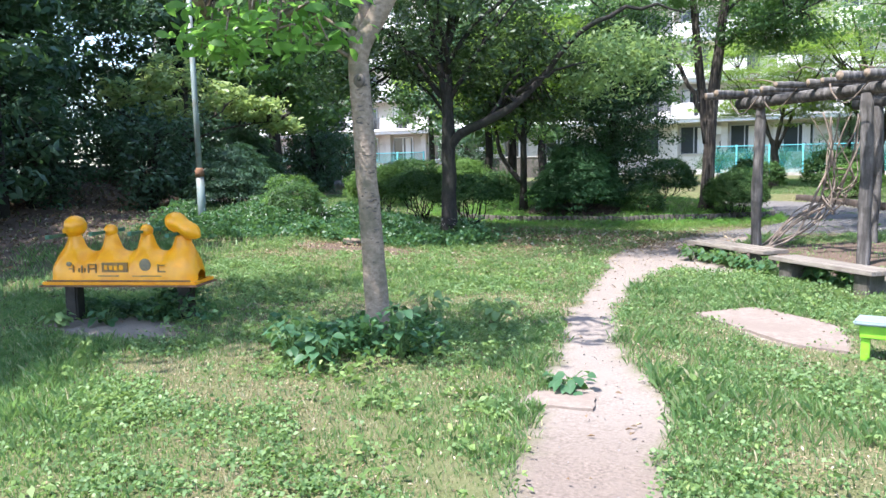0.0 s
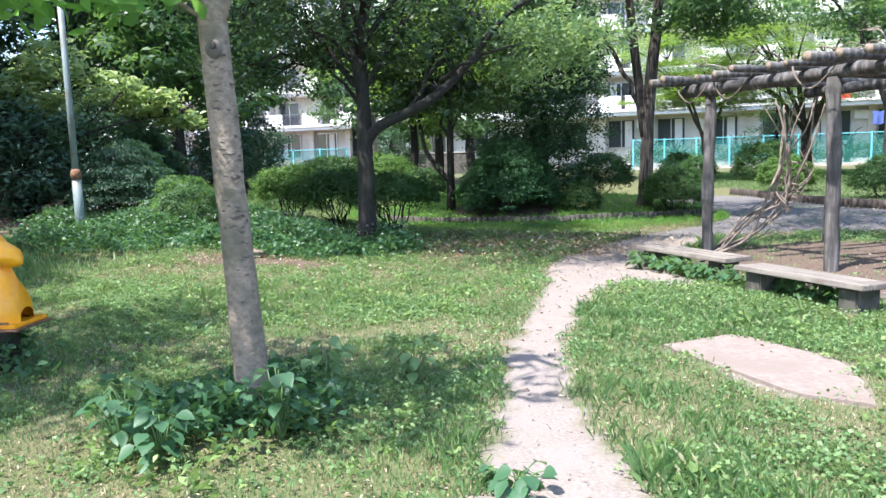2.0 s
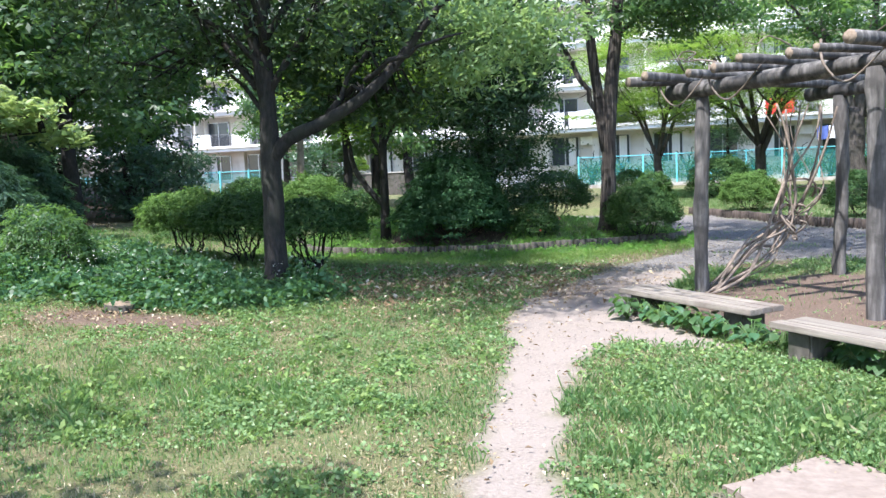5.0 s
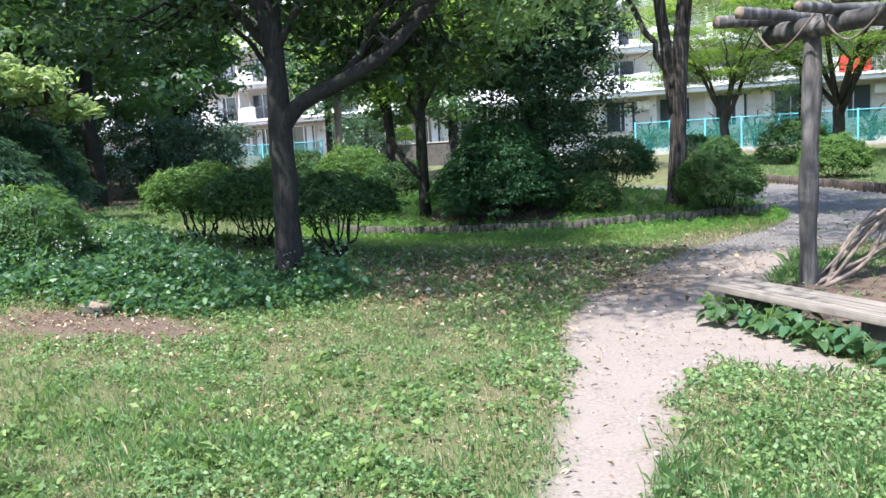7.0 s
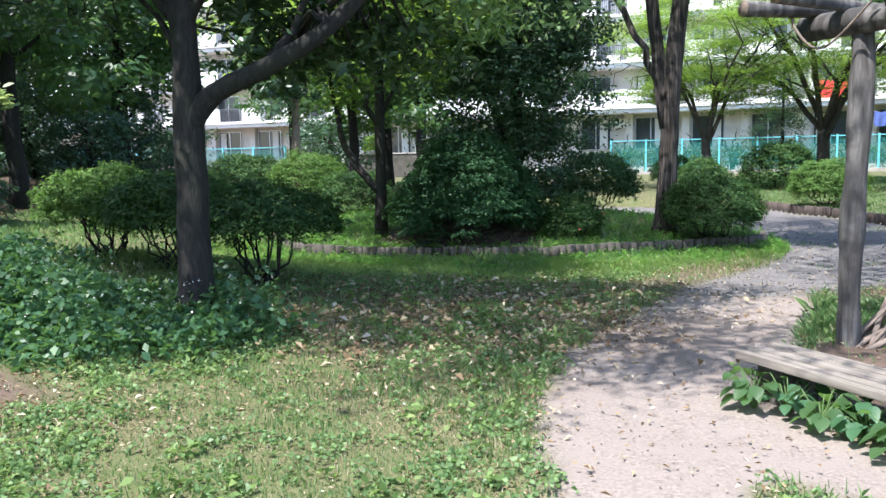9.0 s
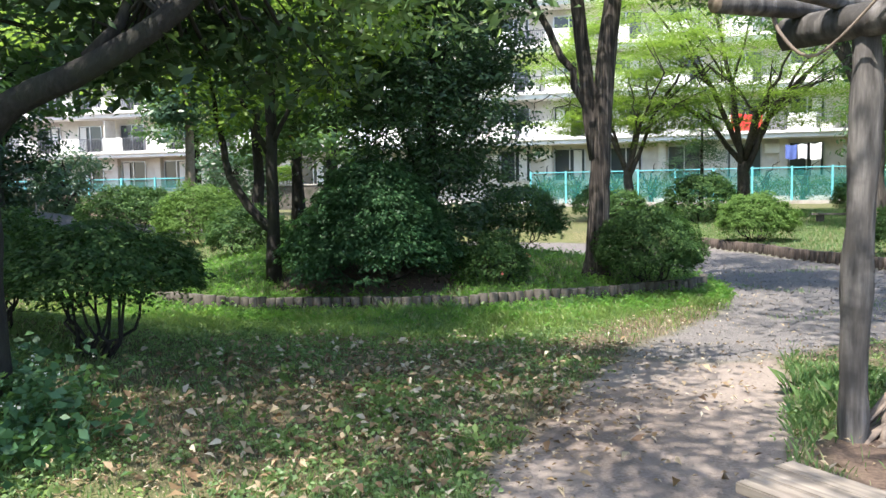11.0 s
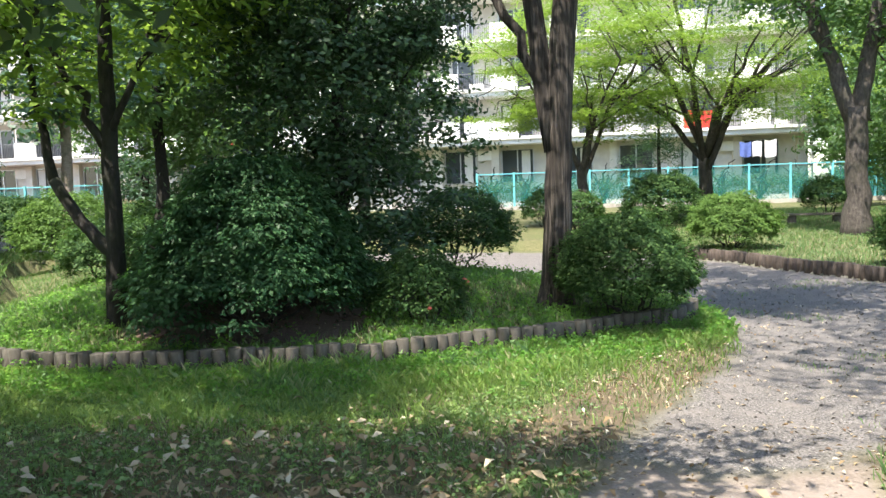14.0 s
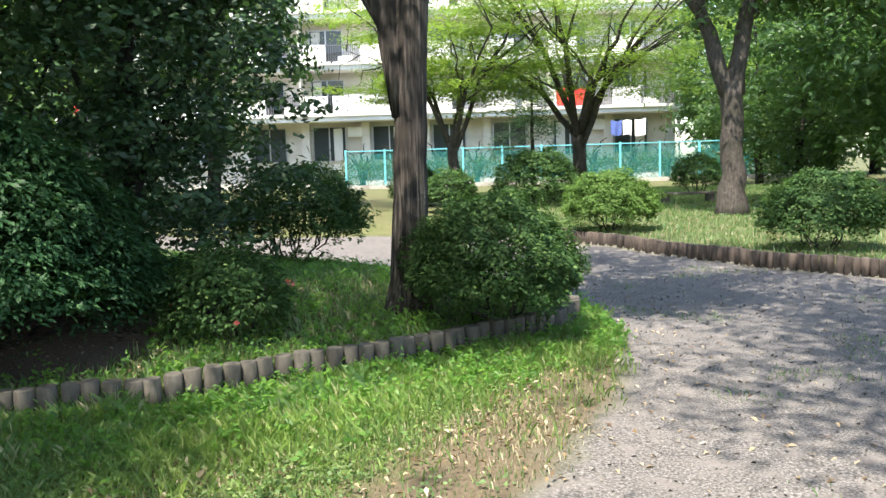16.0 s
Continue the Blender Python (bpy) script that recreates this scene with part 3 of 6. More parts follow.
ME_PANE = shared("pane", joined([(0.86, 0.02, 1.85, (0, 0, 0))]), GLASS)
ME_CURTAIN = shared("curtain", joined([(0.5, 0.02, 1.8, (0, 0, 0))]), CURTAIN)
ME_FRAME = shared("window_frame", joined([(0.06, 0.08, 1.97, (-0.93, 0, -0.06)), (0.06, 0.08, 1.97, (0.93, 0, -0.06)), (0.07, 0.08, 1.97, (0, 0, -0.06)),
                                          (1.92, 0.08, 0.06, (0, 0, 1.85)), (1.92, 0.08, 0.06, (0, 0, -0.06))]), FRAME_ALU)
ME_PARAPET = shared("balcony_wall", joined([(1.5, 0.14, 1.05, (0, 0, 0))]), WALL_WHITE)
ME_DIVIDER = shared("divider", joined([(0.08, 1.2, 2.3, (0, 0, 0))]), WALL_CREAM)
ME_RAIL = shared("railing", joined([(1.9, 0.05, 0.05, (0, 0, 1.0)), (1.9, 0.04, 0.04, (0, 0, 0.12))]), RAIL_DARK)
ME_BAR = shared("bar", joined([(0.025, 0.025, 0.9, (0, 0, 0.12))]), RAIL_DARK)
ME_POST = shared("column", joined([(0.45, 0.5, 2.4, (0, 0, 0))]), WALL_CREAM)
ME_UNIT = shared("air_conditioner", joined([(0.8, 0.3, 0.55, (0, 0, 0)), (0.42, 0.02, 0.42, (-0.12, -0.16, 0.06))]), WALL_WHITE)
gb_rng = np.random.default_rng(11)
for storey in range(5):
    z0 = FLOOR2 + (storey - 1) * STOREY
    if storey:
        part("balcony_slab", joined([(width, 1.5, 0.3, (cx, FACE_Y + 0.6, z0 - 0.02)), (width, 0.16, 0.16, (cx, FACE_Y - 0.2, z0 + 0.24))]), WALL_WHITE, bld)
    n = int(width / BAY)
    for k in range(n):
        x = BLD_R - 0.4 - BAY / 2 - k * BAY
        if x < -48 and storey > 2:
            continue
        zz = z0 + (0.3 if storey else 0.45)
        f = put("window_frame", ME_FRAME, None, bld, m=pose(x - 0.4, FACE_Y + 1.38, zz + 0.15))
        for s in (-0.46, 0.46):
            put("pane", ME_PANE, None, f, m=pose(s, 0.03 - 0.02 * s, 0))
        if gb_rng.random() < 0.75:
            put("curtain", ME_CURTAIN, None, bld, m=pose(x - 0.4 + gb_rng.choice([-0.55, 0.5]), FACE_Y + 1.33, zz + 0.15))
        if storey:
            put("balcony_wall", ME_PARAPET, None, bld, m=pose(x - BAY / 2 + 0.75, FACE_Y - 0.08, z0 + 0.28))
            rail = put("railing", ME_RAIL, None, bld, m=pose(x + BAY / 2 - 0.95, FACE_Y - 0.08, z0 + 0.28))
            for i in range(16):
                put("bar", ME_BAR, None, rail, m=pose(-0.9 + i * 0.12, 0, 0))
            if k % 2:
                put("divider", ME_DIVIDER, None, bld, m=pose(x - BAY / 2, FACE_Y + 0.68, z0 + 0.28))
            if gb_rng.random() < 0.5:
                put("air_conditioner", ME_UNIT, None, bld, m=pose(x + gb_rng.uniform(0.6, 1.1), FACE_Y + 0.9, z0 + 0.29))
        else:
            put("column", ME_POST, None, bld, m=pose(x + BAY / 2, FACE_Y + 1.3, z0 + 0.3))
            if gb_rng.random() < 0.4:
                put("air_conditioner", ME_UNIT, None, bld, m=pose(x + 1.1, FACE_Y + 1.2, z0 + 1.9))
part("drainpipe", joined([(0.1, 0.1, 15, (BLD_R - 0.25, FACE_Y - 0.32, 0))]), WALL_WHITE, bld)


def cloth(name, w, h, material, at, label, category):
    """A sheet hung over a rail: wavy, with real thickness."""
    nx, nz = 12, 8
    g = np.random.default_rng(int(abs(at[0]) * 10))
    ph = g.uniform(0, 6)
    v, f = [], []
    for side in (0, 1):
        for j in range(nz):
            for i in range(nx):
                u, s = i / (nx - 1), j / (nz - 1)
                v.append(((u - 0.5) * w * (1 - 0.05 * s), 0.06 * math.sin(u * 9 + ph) * s + 0.02 * side, -s * h + 0.04 * math.sin(u * 5 + ph)))
    for side in (0, 1):
        o = side * nx * nz
        for j in range(nz - 1):
            for i in range(nx - 1):
                q = [o + j * nx + i, o + j * nx + i + 1, o + (j + 1) * nx + i + 1, o + (j + 1) * nx + i]
                f.append(tuple(q if side else q[::-1]))
    ob = put(name, mesh_of(name, v, f, True), material, m=pose(*at))
    tagged(ob, label, category, "laundry on the balconies")


z2 = FLOOR2 + 1.36
cloth("quilt", 1.7, 1.1, CLOTH_RED, (3.6, FACE_Y - 0.2, z2), "red quilt airing over a balcony railing", "quilt")
cloth("sheet", 1.6, 1.0, CLOTH_WHITE, (-8.6, FACE_Y - 0.2, z2), "white sheet hung over a balcony railing", "sheet")
cloth("shirt", 0.6, 0.9, CLOTH_WHITE, (7.3, FACE_Y - 0.1, 3.7), "white shirt drying under the balcony", "shirt")
cloth("towel", 0.6, 0.8, CLOTH_BLUE, (6.0, FACE_Y - 0.1, 3.65), "blue towel drying under the balcony", "towel")
cloth("towel", 0.5, 0.8, CLOTH_WHITE, (6.6, FACE_Y - 0.1, 3.65), "white towel drying under the balcony", "towel")
cloth("quilt", 1.2, 0.8, CLOTH_RED, (-24, FACE_Y - 0.2, z2), "red quilt airing over a balcony railing", "quilt")
cloth("sheet", 1.4, 0.9, CLOTH_WHITE, (-19, FACE_Y - 0.2, z2), "white sheet hung over a balcony railing", "sheet")

# ---- netted fence ----


def net_fence(x0, x1, y, z, hgt, gap=1.86):
    n = int((x1 - x0) / gap)
    fe = thing("net_fence", pose(x0, y, z), "teal netted fence on light steel posts", "fence")
    me = shared("post", joined([(0.09, 0.09, hgt + 0.5, (0, 0, -0.45))]), TEAL_POST)
    for i in range(n + 1):
        put("post", me, None, fe, m=pose(i * gap, 0, 0))
        if i < n:
            put("net", mesh_of("net", [(0.05, 0.03, 0.05), (gap - 0.05, 0.03, 0.05), (gap - 0.05, 0.03, hgt - 0.03), (0.05, 0.03, hgt - 0.03)], [(0, 1, 2, 3)]), NET, fe, m=pose(i * gap, 0, 0))
    for zz in (0.05, hgt - 0.05):
        part("rail", joined([(n * gap, 0.05, 0.05, (n * gap / 2, 0, zz))]), TEAL_POST, fe)
    part("kerb", joined([(n * gap, 0.25, 0.5, (n * gap / 2, 0.05, -0.4))]), CONCRETE, fe)
    return fe


net_fence(-8.0, 15, 52, 0.55, 1.75)
net_fence(-44, -22, 44, 0.5, 1.8)

# ---- trees and shrubs ----


def tree(name, at, label, bark, leaf, trunk, limbs, crowns, leaf_size, aspect=0.45, flat=0.45, droop=0.2, spread=0.32, group="", seed=1, sides=12, twigs=True, rounder=False, flatten=0.45):
    """trunk: points and radii. limbs: lists of (points, radii). crowns: (clumps, leaves in each, centre, radii)."""
    th = thing(name, pose(*at), label, "tree", group)
    v, f = tube(trunk[0], trunk[1], sides, 0.014, seed)
    put("trunk", mesh_of("trunk", v, f, True), bark, th)
    for i, (pts, rad) in enumerate(limbs):
        v, f = tube(pts, rad, 8, 0.03, seed + i)
        put("limb", mesh_of("limb", v, f, True), bark, th)
    centres, tw = [], []
    ends = [np.asarray(p[0][-1], float) for p in limbs] + [np.asarray(trunk[0][-1], float)]
    mids = [np.asarray(q, float) for p in limbs for q in list(p[0])[len(p[0]) // 2:]] + ends
    for i, (n, per, c, r) in enumerate(crowns):
        cc = crown_centres(n, c, r, seed + i * 7)
        centres.append(clumps(cc, per, spread, flatten, seed + i))
        if twigs:
            for q in cc[::max(1, n // 26)]:
                a = min(mids, key=lambda m: np.linalg.norm(m - q))
                if np.linalg.norm(a - q) < 5:
                    tw.append(tube(bend(a, q, 0.15, 5, 0.08, seed), [0.022, 0.006], 4))
    put("crown", leaves_mesh("crown", np.concatenate(centres), leaf_size, aspect, flat, droop, seed, rounder=rounder), leaf, th)
    if group and tw:
        put("branchwork", tubes_mesh("branchwork", tw), bark, th, kind="stuff")
    elif tw:
        for v, f in tw:
            put("twig", mesh_of("twig", v, f, True), bark, th)
    return th


def shrub(name, at, label, leaf, rx, ry, low, top, n=9000, size=0.055, stems=9, seed=1, layers=0.0, group="clipped shrubs", cone=0.0, aspect=0.45, flower=0):
    """A dome of small leaves from low to top metres above its foot, on thin stems."""
    g = np.random.default_rng(seed)
    th = thing(name, pose(*at, 0, 0, g.uniform(0, 360)), label, "shrub", group)
    per = 12 if not layers else 40
    m = n // per

    def shell(count, deep, rough):
        d = g.normal(size=(count, 3))
        d[:, 2] = np.abs(d[:, 2]) * 1.15 - 0.36
        d /= np.linalg.norm(d, axis=1)[:, None]
        lump = 1 + 0.08 * np.sin(d[:, 0] * 5 + seed) * np.cos(d[:, 1] * 6 + seed) + 0.05 * np.sin(d[:, 0] * 11 + 9 * d[:, 2] + seed) + 0.05 * np.sin(d[:, 1] * 13 - 8 * d[:, 2])
        r = (1 - deep * g.uniform(0, 1, count) ** 1.8) * lump + g.normal(size=count) * rough
        z = np.where(d[:, 2] > 0, mid + d[:, 2] * r * (top - mid), mid + d[:, 2] * r * (mid - low) * 1.6)
        if layers:
            z += 0.3 * (np.round((z - low) / layers + 0.6 * np.sin(d[:, 0] * 4 + 3 * d[:, 1]) + 0.25 * g.normal(size=count)) * layers + low - z)
        k = 1 - cone * np.clip((z - low) / (top - low), 0, 1)
        return d, np.stack([d[:, 0] * r * rx * k, d[:, 1] * r * ry * k, z], 1)

    mid = low + (top - low) * 0.35
    _, inner = shell(n // 3, 0.35, 0.02)
    put("inner_foliage", leaves_mesh("inner_foliage", inner * (0.93, 0.93, 0.97), size, aspect, 0.4, 0.15, seed), leaf, th)
    d, p = shell(m, 0.22, 0.03)
    reach = size * (1.7 if not layers else 3.6)
    put("foliage", spray_mesh("foliage", p - np.stack([d[:, 0], d[:, 1], 0 * d[:, 0]], 1) * reach * 0.5, d, per, reach, size, aspect, 0.15 if not layers else 0.3, seed, 0.7 if not layers else 0.35), leaf, th)
    st = []
    for i in range(stems):
        a = i * 2.4 + seed
        rr = g.uniform(0.35, 0.75)
        foot = (0.06 * math.cos(a), 0.06 * math.sin(a), -0.03)
        knee = (rr * 0.62 * rx * math.cos(a), rr * 0.62 * ry * math.sin(a), low * g.uniform(0.75, 1.1) + 0.1 * (top - low))
        tip = (rr * rx * math.cos(a + 0.2), rr * ry * math.sin(a + 0.2), low + 0.62 * (top - low))
        st.append(tube(np.concatenate([bend(foot, knee, -0.04, 6, 0.04, seed + i), bend(knee, tip, 0.03, 5, 0.03, seed + i + 50)[1:]]), [0.017, 0.011, 0.005], 6))
        tip2 = (rr * 1.1 * rx * math.cos(a - 0.5), rr * 1.1 * ry * math.sin(a - 0.5), low + 0.5 * (top - low))
        st.append(tube(bend(knee, tip2, 0.03, 5, 0.03, seed + i + 90), [0.01, 0.004], 5))
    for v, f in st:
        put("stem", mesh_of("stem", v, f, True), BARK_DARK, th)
    if flower:
        keep = p[(p[:, 2] < mid + 0.2)][:flower * 10:10]
        put("blossoms", leaves_mesh("blossoms", clumps(keep * (1.04, 1.04, 1), 6, 0.02, 1, seed), 0.05, 0.7, 0.2, 0, seed), PETAL, th)
    return th


def on(x, y, dz=-0.03):
    return (x, y, z_at(x, y) + dz)



def blob(balls):
    bm = bmesh.new()
    for c, r in balls:
        bmesh.ops.create_uvsphere(bm, u_segments=20, v_segments=12, radius=1, matrix=Matrix.Translation(c) @ Matrix.Diagonal((*r, 1)))
    for f in bm.faces:
        f.smooth = True
    return bm


SH = "rounded clipped green shrub on thin stems"
shrub("shrub", on(-9.2, 15.2), "wide flat-topped shrub with bare forked stems showing below", LEAF_BUSH_LIGHT, 0.85, 0.8, 0.42, 1.12, 11000, 0.055, 12, 2)
shrub("shrub", on(-8.1, 15.0), "wide flat-topped shrub with bare forked stems showing below", LEAF_BUSH, 0.85, 0.8, 0.42, 1.12, 11000, 0.055, 12, 3)
shrub("shrub", on(-6.85, 14.75), "flat-topped shrub with crooked stems behind the dark tree", LEAF_BUSH, 0.95, 0.75, 0.5, 1.1, 11000, 0.055, 12, 4)
shrub("shrub", on(-11.9, 25.0), "light green clipped dome shrub on thin stems", LEAF_BUSH_LIGHT, 0.95, 0.95, 0.15, 1.42, 13000, 0.06, 9, 5)
shrub("shrub", on(-9.4, 22.4), "low dark shrub beside the slim tree", LEAF_BUSH, 0.8, 0.7, 0.05, 0.95, 9000, 0.055, 7, 6)
shrub("large_shrub", on(-6.0, 19.35), "large dark green shrub with leaves in level layers", LEAF_SPRAY, 1.36, 1.2, 0.08, 1.6, 56000, 0.062, 12, 7, layers=0.17, cone=0.46)
shrub("shrub", on(-4.55, 23.0), SH + " in shade", LEAF_BUSH, 0.84, 0.84, 0.2, 1.2, 13000, 0.055, 9, 8)
shrub("azalea", on(-4.45, 19.75), "loose shrub with a few red blossoms", LEAF_BUSH, 0.5, 0.48, 0.02, 0.72, 4200, 0.05, 8, 9, flower=6)
shrub("shrub", on(-2.4, 20.3), SH + " beside the furrowed trunk", LEAF_BUSH, 0.72, 0.68, 0.16, 1.08, 24000, 0.043, 11, 10)
shrub("shrub", on(0.1, 28.5), SH + " at the edging", LEAF_BUSH_LIGHT, 0.86, 0.86, 0.15, 1.12, 14000, 0.06, 9, 11)
shrub("shrub", on(-0.5, 36.0), "large dark clipped dome shrub on the lawn", LEAF_BUSH, 1.3, 1.25, 0.05, 1.55, 11000, 0.085, 7, 12)
shrub("shrub", on(4.75, 38.8), SH + " near the fence", LEAF_BUSH, 0.78, 0.78, 0.2, 1.3, 6000, 0.08, 7, 13)
shrub("shrub", on(2.35, 24.9), SH + " on the lawn", LEAF_BUSH, 0.8, 0.8, 0.12, 1.12, 11000, 0.06, 7, 14)
shrub("shrub", on(-14.6, 26.4), "dark clipped dome shrub beyond the path", LEAF_BUSH, 1.25, 1.2, 0.15, 1.35, 9000, 0.075, 7, 15)
shrub("shrub", on(-2.9, 34.5), SH + " far on the lawn", LEAF_BUSH, 0.7, 0.7, 0.15, 1.15, 5000, 0.08, 7, 16)
shrub("shrub", on(-3.9, 37.0), SH + " far on the lawn", LEAF_BUSH, 0.8, 0.8, 0.15, 1.2, 5000, 0.08, 7, 17)
shrub("shrub", on(-15.5, 33.0), "dark clipped dome shrub far off", LEAF_BUSH, 1.2, 1.2, 0.05, 1.3, 6000, 0.09, 5, 18)
shrub("shrub", on(-19.5, 34.0), "dark clipped dome shrub far off", LEAF_DARK, 1.3, 1.2, 0.05, 1.5, 6000, 0.09, 5, 19)
shrub("conifer_shrub", on(-13.2, 15.0), "spreading dark conifer shrub with layered branches", LEAF_DARK, 1.5, 1.3, 0.0, 1.6, 16000, 0.09, 7, 20, layers=0.28, cone=0.45, group="", aspect=0.25)
shrub("conifer_shrub", on(-14.6, 17.0), "spreading dark conifer shrub with layered branches", LEAF_DARK, 1.5, 1.4, 0.0, 2.0, 16000, 0.1, 7, 21, layers=0.28, cone=0.5, group="", aspect=0.25)
shrub("seedling_shrub", on(-9.9, 12.9), "loose young shrub among the weeds", LEAF_MID, 0.7, 0.6, 0.1, 0.95, 4500, 0.06, 8, 22, layers=0.2, group="")
shrub("shrub", on(-10.9, 17.9), "low loose shrub in shade", LEAF_MID, 0.8, 0.7, 0.05, 0.8, 5000, 0.06, 8, 23, layers=0.2, group="")

wall = thing("planter_wall", pose(-22.3, 53.0, z_at(-22.3, 53.0) - 0.1), "low dark concrete planter wall before the flats", "wall")
part("body", box(7.0, 0.5, 1.5, 0.03), EDGING, wall)
part("coping", box(7.2, 0.6, 0.08, 0.015, (0, 0, 1.5)), CONCRETE, wall)
shrub("shrub", (-22.6, 53.0, z_at(-22.3, 53.0) + 1.48), "small bright round shrub on the planter wall", LEAF_BRIGHT, 0.65, 0.65, 0.0, 1.1, 5000, 0.09, 5, 25)

# slender pale tree near the path
t1 = tree("young_tree", on(-3.35, 5.45), "slender pale-barked tree with scarred bark and large leaves", BARK_PALE, LEAF_YOUNG,
          (np.concatenate([bend((0, 0, -0.05), (-0.07, -0.1, 2.2), 0, 14, 0.002, 1), np.array(smooth_line([(-0.07, -0.1, 2.26), (-0.03, -0.07, 2.4), (0.13, 0.05, 2.75), (0.3, 0.17, 3.2), (0.36, 0.2, 3.5)]))]), [0.105, 0.087, 0.081, 0.078, 0.078, 0.064, 0.055]),
          [(bend((-0.08, -0.09, 2.15), (-0.14, 0.08, 3.3), 0.0, 8, 0.02, 3), [0.06, 0.05]),
           (bend((-0.1, -0.1, 2.25), (-1.0, -0.72, 2.55), 0.1, 8, 0.03, 4), [0.016, 0.005]),
           (bend((-0.1, -0.1, 2.4), (-0.9, -0.4, 2.8), 0.08, 8, 0.03, 5), [0.016, 0.005])],
          # second crown is out of view, set off the trunk to steer its shadow
          [(60, 7, (-0.66, -0.45, 2.55), (0.68, 0.45, 0.27)), (130, 14, (-1.1, -1.6, 5.0), (1.6, 1.35, 0.6))], 0.15, 0.42, 0.6, 0.2, 0.14, seed=31, rounder=True)
g = np.random.default_rng(77)
scars = []
for i in range(340):
    z = 0.12 + 1.95 * g.uniform(0, 1) ** 1.4
    a0, span, r = g.uniform(0, 6.28), g.uniform(0.25, 0.8), float(np.interp(z, [0, 0.4, 2.0], [0.1, 0.087, 0.0785]))
    cxx, cyy = -0.03 * z, -0.045 * z
    aa = np.linspace(a0, a0 + span, 6)
    scars.append(tube(np.stack([cxx + r * np.cos(aa), cyy + r * np.sin(aa), z + 0.012 * np.sin(np.linspace(0, 3, 6)) * g.choice([-1, 1])], 1), [0.001, g.uniform(0.003, 0.009), 0.001], 5))
for sc in scars:
    put("bark_scar", tubes_mesh("bark_scar", [sc]), BARK_SCAR, t1)
kx, ky = -0.065 + 0.07 * 0.5, -0.095 - 0.07 * 0.86
part("knot", blob([((kx, ky, 2.08), (0.05, 0.036, 0.055))]), BARK_SCAR, t1, "swollen knot where a branch was cut")
part("knot_hollow", blob([((kx + 0.016, ky - 0.028, 2.095), (0.02, 0.012, 0.024))]), BARK_DARK, t1, "dark hollow in the knot")

# dark forked tree over the weeds
X2, Y2 = -6.62, 13.3
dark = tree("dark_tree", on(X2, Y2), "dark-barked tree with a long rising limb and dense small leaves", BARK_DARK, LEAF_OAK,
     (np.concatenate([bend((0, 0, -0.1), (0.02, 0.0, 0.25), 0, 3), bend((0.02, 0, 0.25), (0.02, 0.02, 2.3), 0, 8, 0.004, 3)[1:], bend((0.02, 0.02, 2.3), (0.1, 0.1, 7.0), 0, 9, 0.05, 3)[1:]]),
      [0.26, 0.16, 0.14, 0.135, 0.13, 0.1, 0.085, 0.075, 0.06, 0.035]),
     [(np.array(smooth_line([(0.0, 0.0, 1.62), (0.28, 0.03, 1.92), (0.8, 0.1, 2.14), (1.3, 0.18, 2.42), (1.75, 0.28, 2.85), (2.1, 0.38, 3.3), (2.4, 0.45, 3.6)])), [0.105, 0.085, 0.07, 0.055, 0.04]),
      (bend((2.4, 0.45, 3.6), (4.0, 1.3, 3.9), 0.25, 8, 0.03, 4), [0.05, 0.015]),
      (bend((1.3, 0.2, 2.6), (2.7, -0.2, 3.0), 0.1, 8, 0.03, 5), [0.04, 0.012]),
      (bend((0, 0, 2.4), (-0.25, -0.3, 4.6), 0, 8, 0.03, 6), [0.08, 0.04]),
      (bend((-0.1, 0, 2.6), (-2.2, 0.6, 4.4), 0.2, 8, 0.04, 7), [0.055, 0.02]),
      (bend((0.05, 0, 3.2), (1.5, 1.5, 5.2), 0.2, 8, 0.04, 8), [0.05, 0.02]),
      (bend((0.05, 0, 2.5), (1.3, 0.5, 4.4), 0.1, 8, 0.04, 10), [0.05, 0.015]),
      (bend((0.05, 0, 2.8), (-1.2, -0.9, 3.9), 0.15, 8, 0.04, 11), [0.04, 0.012]),
      (bend((0.8, 0.1, 2.2), (1.7, 0.9, 3.9), 0.0, 8, 0.04, 12), [0.04, 0.012]),
      (bend((-0.05, 0, 2.3), (-1.6, 0.9, 3.2), 0.15, 8, 0.04, 13), [0.035, 0.01]),
      (bend((0.05, 0, 3.0), (0.6, -1.8, 4.4), 0.2, 8, 0.04, 9), [0.05, 0.02]),
      # two limbs added to carry the unseen shading crowns
      (bend((0.06, 0.02, 3.7), (2.3, -2.4, 6.2), 0.2, 8, 0.04, 14), [0.05, 0.015]),
      (bend((0.06, 0.02, 3.9), (1.5, 3.2, 6.0), 0.2, 8, 0.04, 15), [0.05, 0.015])],
     # the last four crowns hang out of view, added for the shade they cast
     [(190, 70, (-0.9, 0.0, 5.0), (2.5, 2.8, 1.9)), (46, 56, (-1.7, 0.2, 3.3), (1.5, 1.5, 0.7)), (80, 56, (0.7, 0.8, 3.2), (1.5, 1.1, 0.7)), (34, 60, (0.9, 1.2, 2.4), (0.9, 0.7, 0.35)), (75, 60, (-1.9, -3.0, 7.6), (2.4, 2.0, 0.8)),
      (120, 46, (2.3, -2.5, 6.3), (2.1, 1.7, 0.6)), (70, 50, (0.1, 1.9, 5.6), (1.4, 1.0, 0.5)), (90, 50, (1.6, 3.9, 6.2), (1.8, 1.0, 0.5))],
     0.13, 0.38, 0.4, 0.45, 0.22, seed=41)

